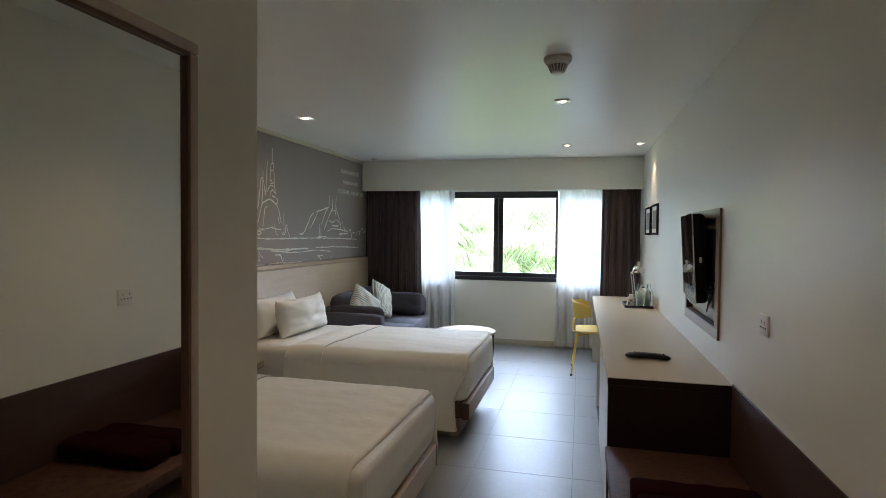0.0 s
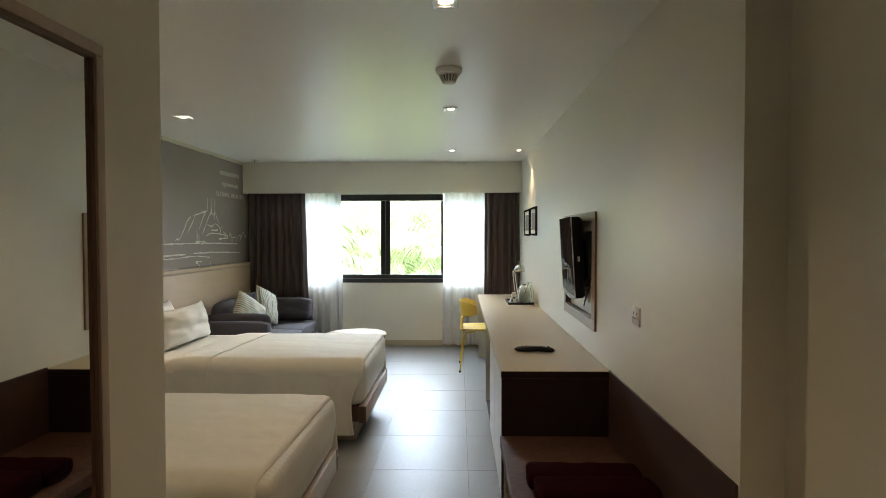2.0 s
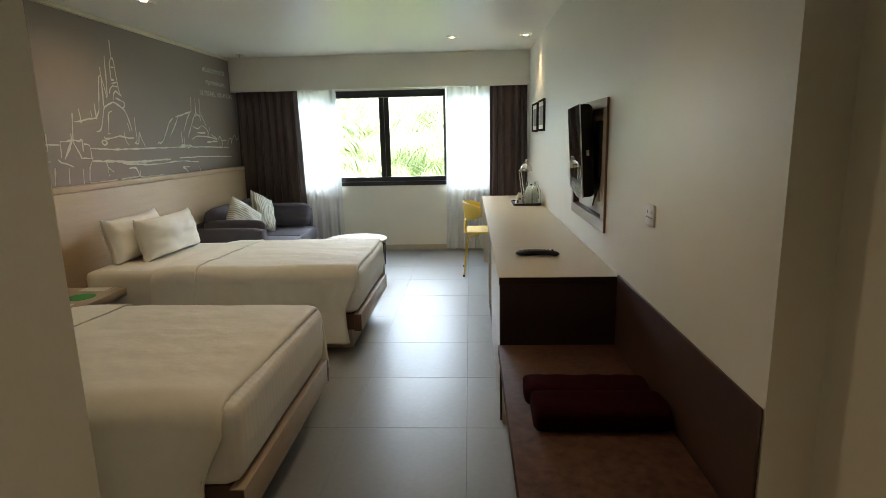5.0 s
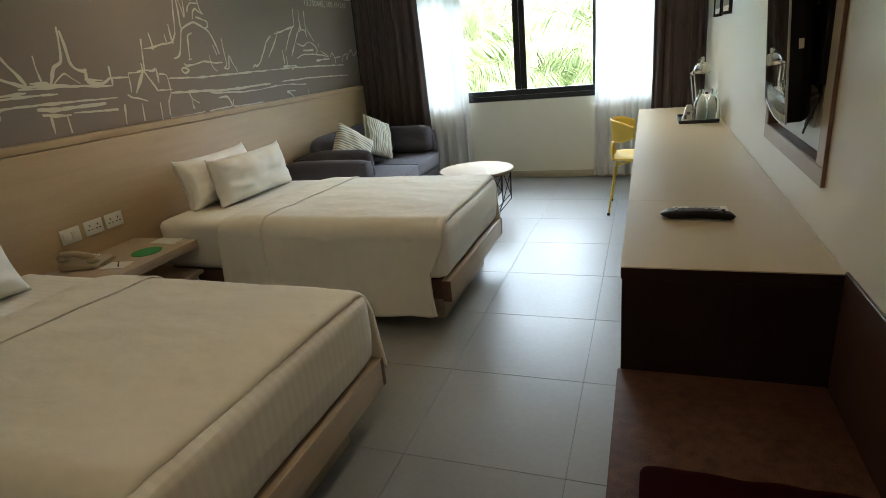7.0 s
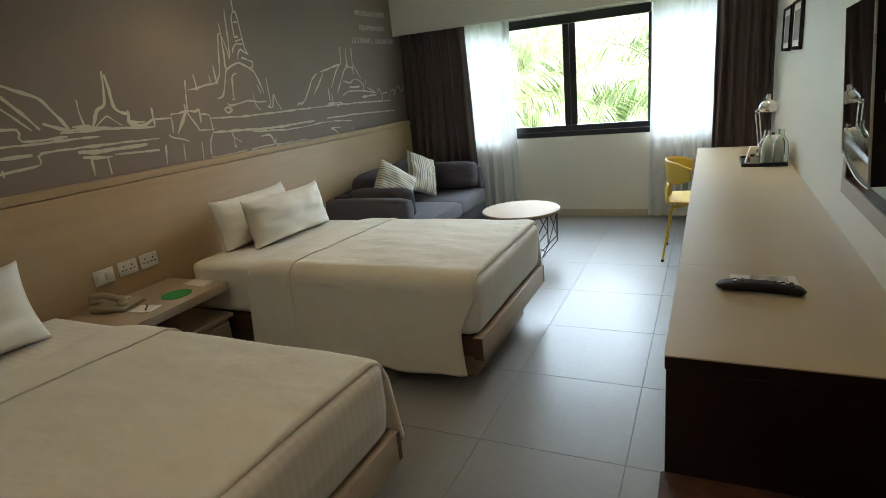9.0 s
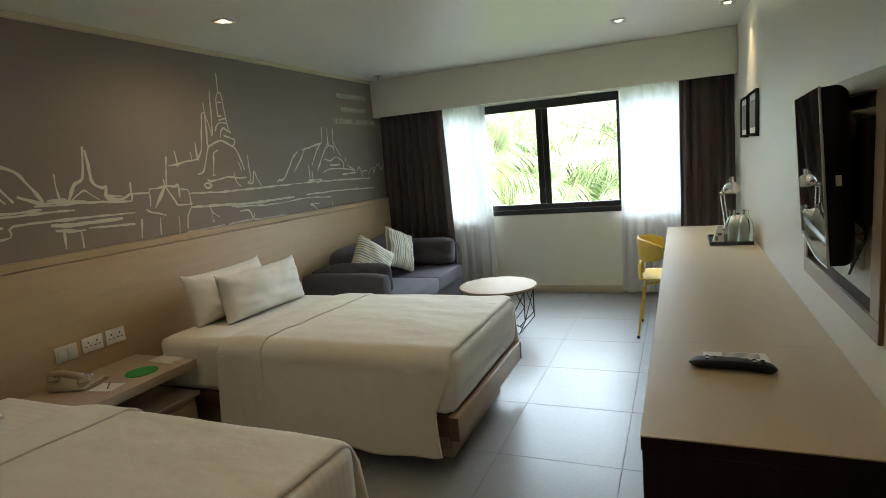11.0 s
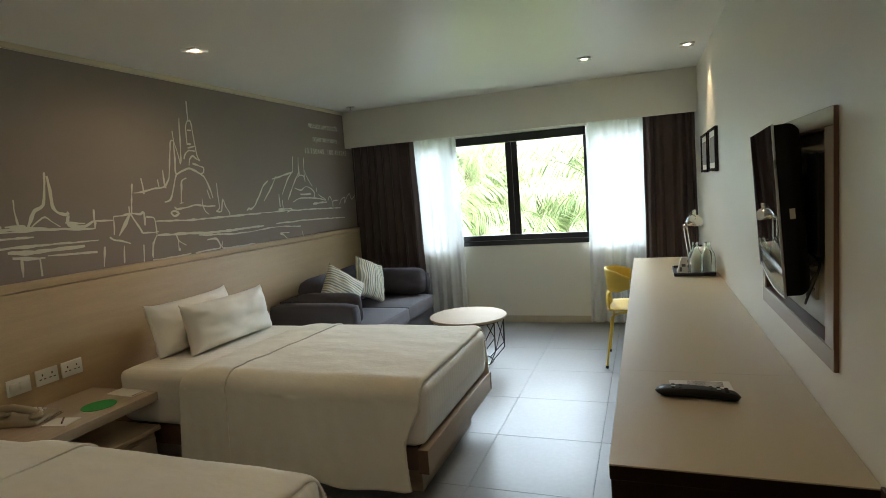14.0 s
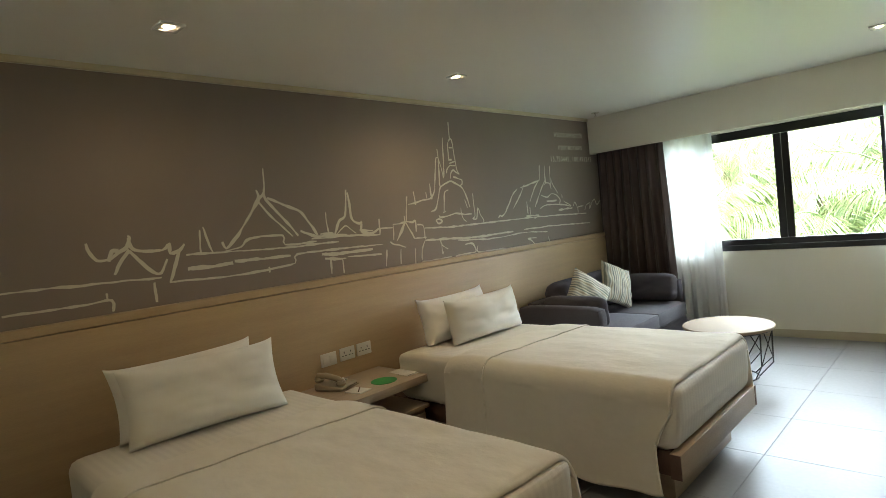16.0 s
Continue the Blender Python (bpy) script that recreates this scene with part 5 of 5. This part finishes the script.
def picture(y0, y1, z0, z1, label):
    ob = thing("framed_picture", (XR, (y0 + y1) / 2, z0), label, "picture", "two framed prints")
    b = 0.022
    for a in ((y0, y1, z1 - b, z1), (y0, y1, z0, z0 + b), (y0, y0 + b, z0 + b, z1 - b), (y1 - b, y1, z0 + b, z1 - b)):
        part("frame", box(XR - 0.022, XR - 0.001, *a, 0.002, 1), BLACK_GLOSS, ob)
    part("mount", box(XR - 0.01, XR - 0.001, y0 + b, y1 - b, z0 + b, z1 - b), PAPER, ob, "pale mount")
    part("print", box(XR - 0.0125, XR - 0.0105, y0 + 0.07, y1 - 0.07, z0 + 0.06, z1 - 0.06), INK, ob, "dark grey print")


picture(1.66, 2.12, 1.465, 1.765, "black-framed print with a pale mount, hung above the desk")
picture(2.2, 2.66, 1.46, 1.76, "black-framed print with a pale mount, hung above the desk")

# ---- wall mirror ----
MY0, MY1, MZ0, MZ1 = -3.95, -2.99, 0.05, 1.862
mirror = thing("wall_mirror", (-0.8, -3.4, MZ0), "tall wall mirror in a flat brown wooden frame", "mirror")
fx0, fx1, b = -0.802, -0.764, 0.024
for a in ((MY0, MY1, MZ1 - b, MZ1), (MY0, MY1, MZ0, MZ0 + b), (MY0, MY0 + b, MZ0 + b, MZ1 - b), (MY1 - b, MY1, MZ0 + b, MZ1 - b)):
    part("frame", box(fx0, fx1, *a, 0.004), MIRROR_WOOD, mirror)
for a in ((MY0 + b, MY1 - b, MZ1 - b - 0.008, MZ1 - b - 0.0002), (MY1 - b - 0.008, MY1 - b - 0.0002, MZ0 + b, MZ1 - b - 0.0085)):
    part("inner_edge", box(-0.7745, fx1 - 0.002, *a), DARK_WOOD, mirror, "dark inner edge")
part("glass", box(-0.801, -0.775, MY0 + b, MY1 - b, MZ0 + b, MZ1 - b), MIRROR, mirror, "silvered mirror glass")

# ---- ceiling fittings ----
for i, (lx, ly) in enumerate(LAMPS):
    lamp = thing("downlight", (lx, ly, ZC - 0.012), "small recessed ceiling downlight, lit warm white", "downlight", "ceiling downlights")
    part("rim", lathe([(0.05, 0.012), (0.072, 0.011), (0.074, 0.004), (0.07, 0.0), (0.05, 0.002), (0.048, 0.011)], (0, 0, 0), 4, m=Matrix.Translation((lx, ly, ZC - 0.0125)) @ Matrix.Rotation(radians(45), 4, "Z")), SILVER, lamp, "square silver rim")
    part("reflector", lathe([(0.0305, 0.008), (0.036, 0.0035), (0.0485, 0.003)], (0, 0, 0), 28, m=Matrix.Translation((lx, ly, ZC - 0.0125)) ), SILVER, lamp, "silver reflector ring")
    part("bulb", lathe([(0, -0.002), (0.014, -0.001), (0.021, 0.002), (0.021, 0.006), (0, 0.006)], (lx, ly, ZC - 0.009), 24), LAMP_GLOW, lamp, "lit bulb")
SMX, SMY = -0.11, -0.94
smoke = thing("smoke_detector", (SMX, SMY, ZC - 0.085), "round white smoke detector on the ceiling", "smoke detector")
part("base", lathe([(0, 0.084), (0.075, 0.084), (0.075, 0.07), (0.07, 0.066), (0.068, 0.058), (0.062, 0.055), (0.058, 0.047), (0, 0.047)], (SMX, SMY, ZC - 0.085), 40), WHITE_PLASTIC, smoke)
part("chamber", lathe([(0, 0.012), (0.03, 0.012), (0.036, 0.03), (0.044, 0.046), (0, 0.046)], (SMX, SMY, ZC - 0.085), 36), GREY_PLASTIC, smoke, "grey sensing chamber")
part("cap", lathe([(0, 0.0), (0.024, 0.0), (0.031, 0.004), (0.034, 0.011), (0, 0.011)], (SMX, SMY, ZC - 0.085), 36), WHITE_PLASTIC, smoke)
for k in range(16):
    a = 2 * math.pi * k / 16
    rib = tube([(0.051, 0, 0.047), (0.044, 0, 0.03), (0.034, 0, 0.008)], 0.003, 6)
    bmesh.ops.transform(rib, matrix=Matrix.Translation((SMX, SMY, ZC - 0.085)) @ Matrix.Rotation(a, 4, "Z"), verts=rib.verts)
    part("rib", rib, WHITE_PLASTIC, smoke)
solo("sprinkler_head", lathe([(0, 0), (0.012, 0), (0.012, 0.006), (0.006, 0.008), (0.008, 0.03), (0.042, 0.032), (0.042, 0.04), (0, 0.04)], (-2.58, 2.83, ZC - 0.041), 20), CHROME, "small chrome sprinkler head in the ceiling", "sprinkler")

# ---- outside ----
solo("ground", surface(lambda u, v: Vector((-400 + 800 * u, 3.6 + 500 * v, -2.8)), 8, 8), LAWN, "lawn below the window reaching into the distance", "ground", kind="structure")


def frond(bm, base, azim, rise, length, droop, rnd, leaf=0.5):
    """One arching palm frond with many narrow leaflets."""
    pts = []
    p, ang = Vector(base), rise
    d = Vector((math.cos(azim), math.sin(azim), 0))
    n = 16
    for k in range(n + 1):
        pts.append(p.copy())
        p = p + (d * math.cos(ang) + Vector((0, 0, 1)) * math.sin(ang)) * (length / n)
        ang -= droop / n
    tube(pts, [0.012 * (1 - k / n) + 0.003 for k in range(n + 1)], 4, bm)
    side = d.cross(Vector((0, 0, 1))).normalized()
    for k in range(2, n * 3):
        t = k / (n * 3)
        i = min(n - 1, int(t * n))
        q = pts[i].lerp(pts[i + 1], t * n - i)
        along = (pts[i + 1] - pts[i]).normalized()
        ll = leaf * (math.sin(math.pi * min(1, t * 0.9 + 0.12)) ** 0.6) * rnd.uniform(0.85, 1.1)
        for s in (-1, 1):
            tip = q + (side * s * 0.7 + along * 0.45 + Vector((0, 0, -0.75 + rnd.uniform(-0.3, 0.2)))) * ll
            mid = q.lerp(tip, 0.45) + Vector((0, 0, 0.06 * ll))
            w = along * 0.016
            a, b1, b2, c = bm.verts.new(q), bm.verts.new(mid - w), bm.verts.new(mid + w), bm.verts.new(tip)
            bm.faces.new((a, b1, b2)), bm.faces.new((b1, c, b2))


def palm(x, y, crown, seed, fronds=17, length=2.4):
    rnd = random.Random(seed)
    ob = thing("palm_tree", (x, y, -2.8), "feathery green palm tree outside the window", "palm tree", "palms outside")
    trunk_pts = [(x + 0.05 * math.sin(k * 0.9 + seed), y, -2.8 + (crown + 2.8) * k / 8) for k in range(9)]
    part("trunk", tube(trunk_pts, [0.12 - 0.006 * k for k in range(9)], 10), BARK, ob)
    bm = bmesh.new()
    for k in range(fronds):
        frond(bm, (x, y, crown), 2 * math.pi * (k + rnd.uniform(-0.3, 0.3)) / fronds, radians(rnd.uniform(15, 85)), length * rnd.uniform(0.7, 1.15), radians(rnd.uniform(80, 165)), rnd, 0.5)
    part("crown", bm, PALM, ob, smooth=False)


grove = random.Random(11)
for i in range(16):
    row = i // 6
    palm(-6.2 + 1.55 * (i % 6) + 0.5 * (row % 2) + grove.uniform(-0.4, 0.4) - 0.25 * row, 8.0 + 1.5 * row + grove.uniform(-0.3, 0.3), 0.55 + 0.5 * row + grove.uniform(-0.35, 0.5), i + 1)

# ---- floor tiles ----
tile_mesh = bpy.data.meshes.new("tile")
tb = box(0.001, 0.599, 0.001, 0.599, -0.0049, 0.0, 0.0009, 1)
tb.to_mesh(tile_mesh)
tb.free()
tile_mesh.materials.append(TILE)
for i in range(-5, 2):
    for j in range(-10, 6):
        x, y = 0.6 * i, 0.6 * j
        if x + 0.6 < XL or y > 3.4 or x > 1.0 or (y < -3.2 and x + 0.6 < -0.85):
            continue
        t = new("tile", tile_mesh)
        t.location, t.parent = (x, y, 0), floor
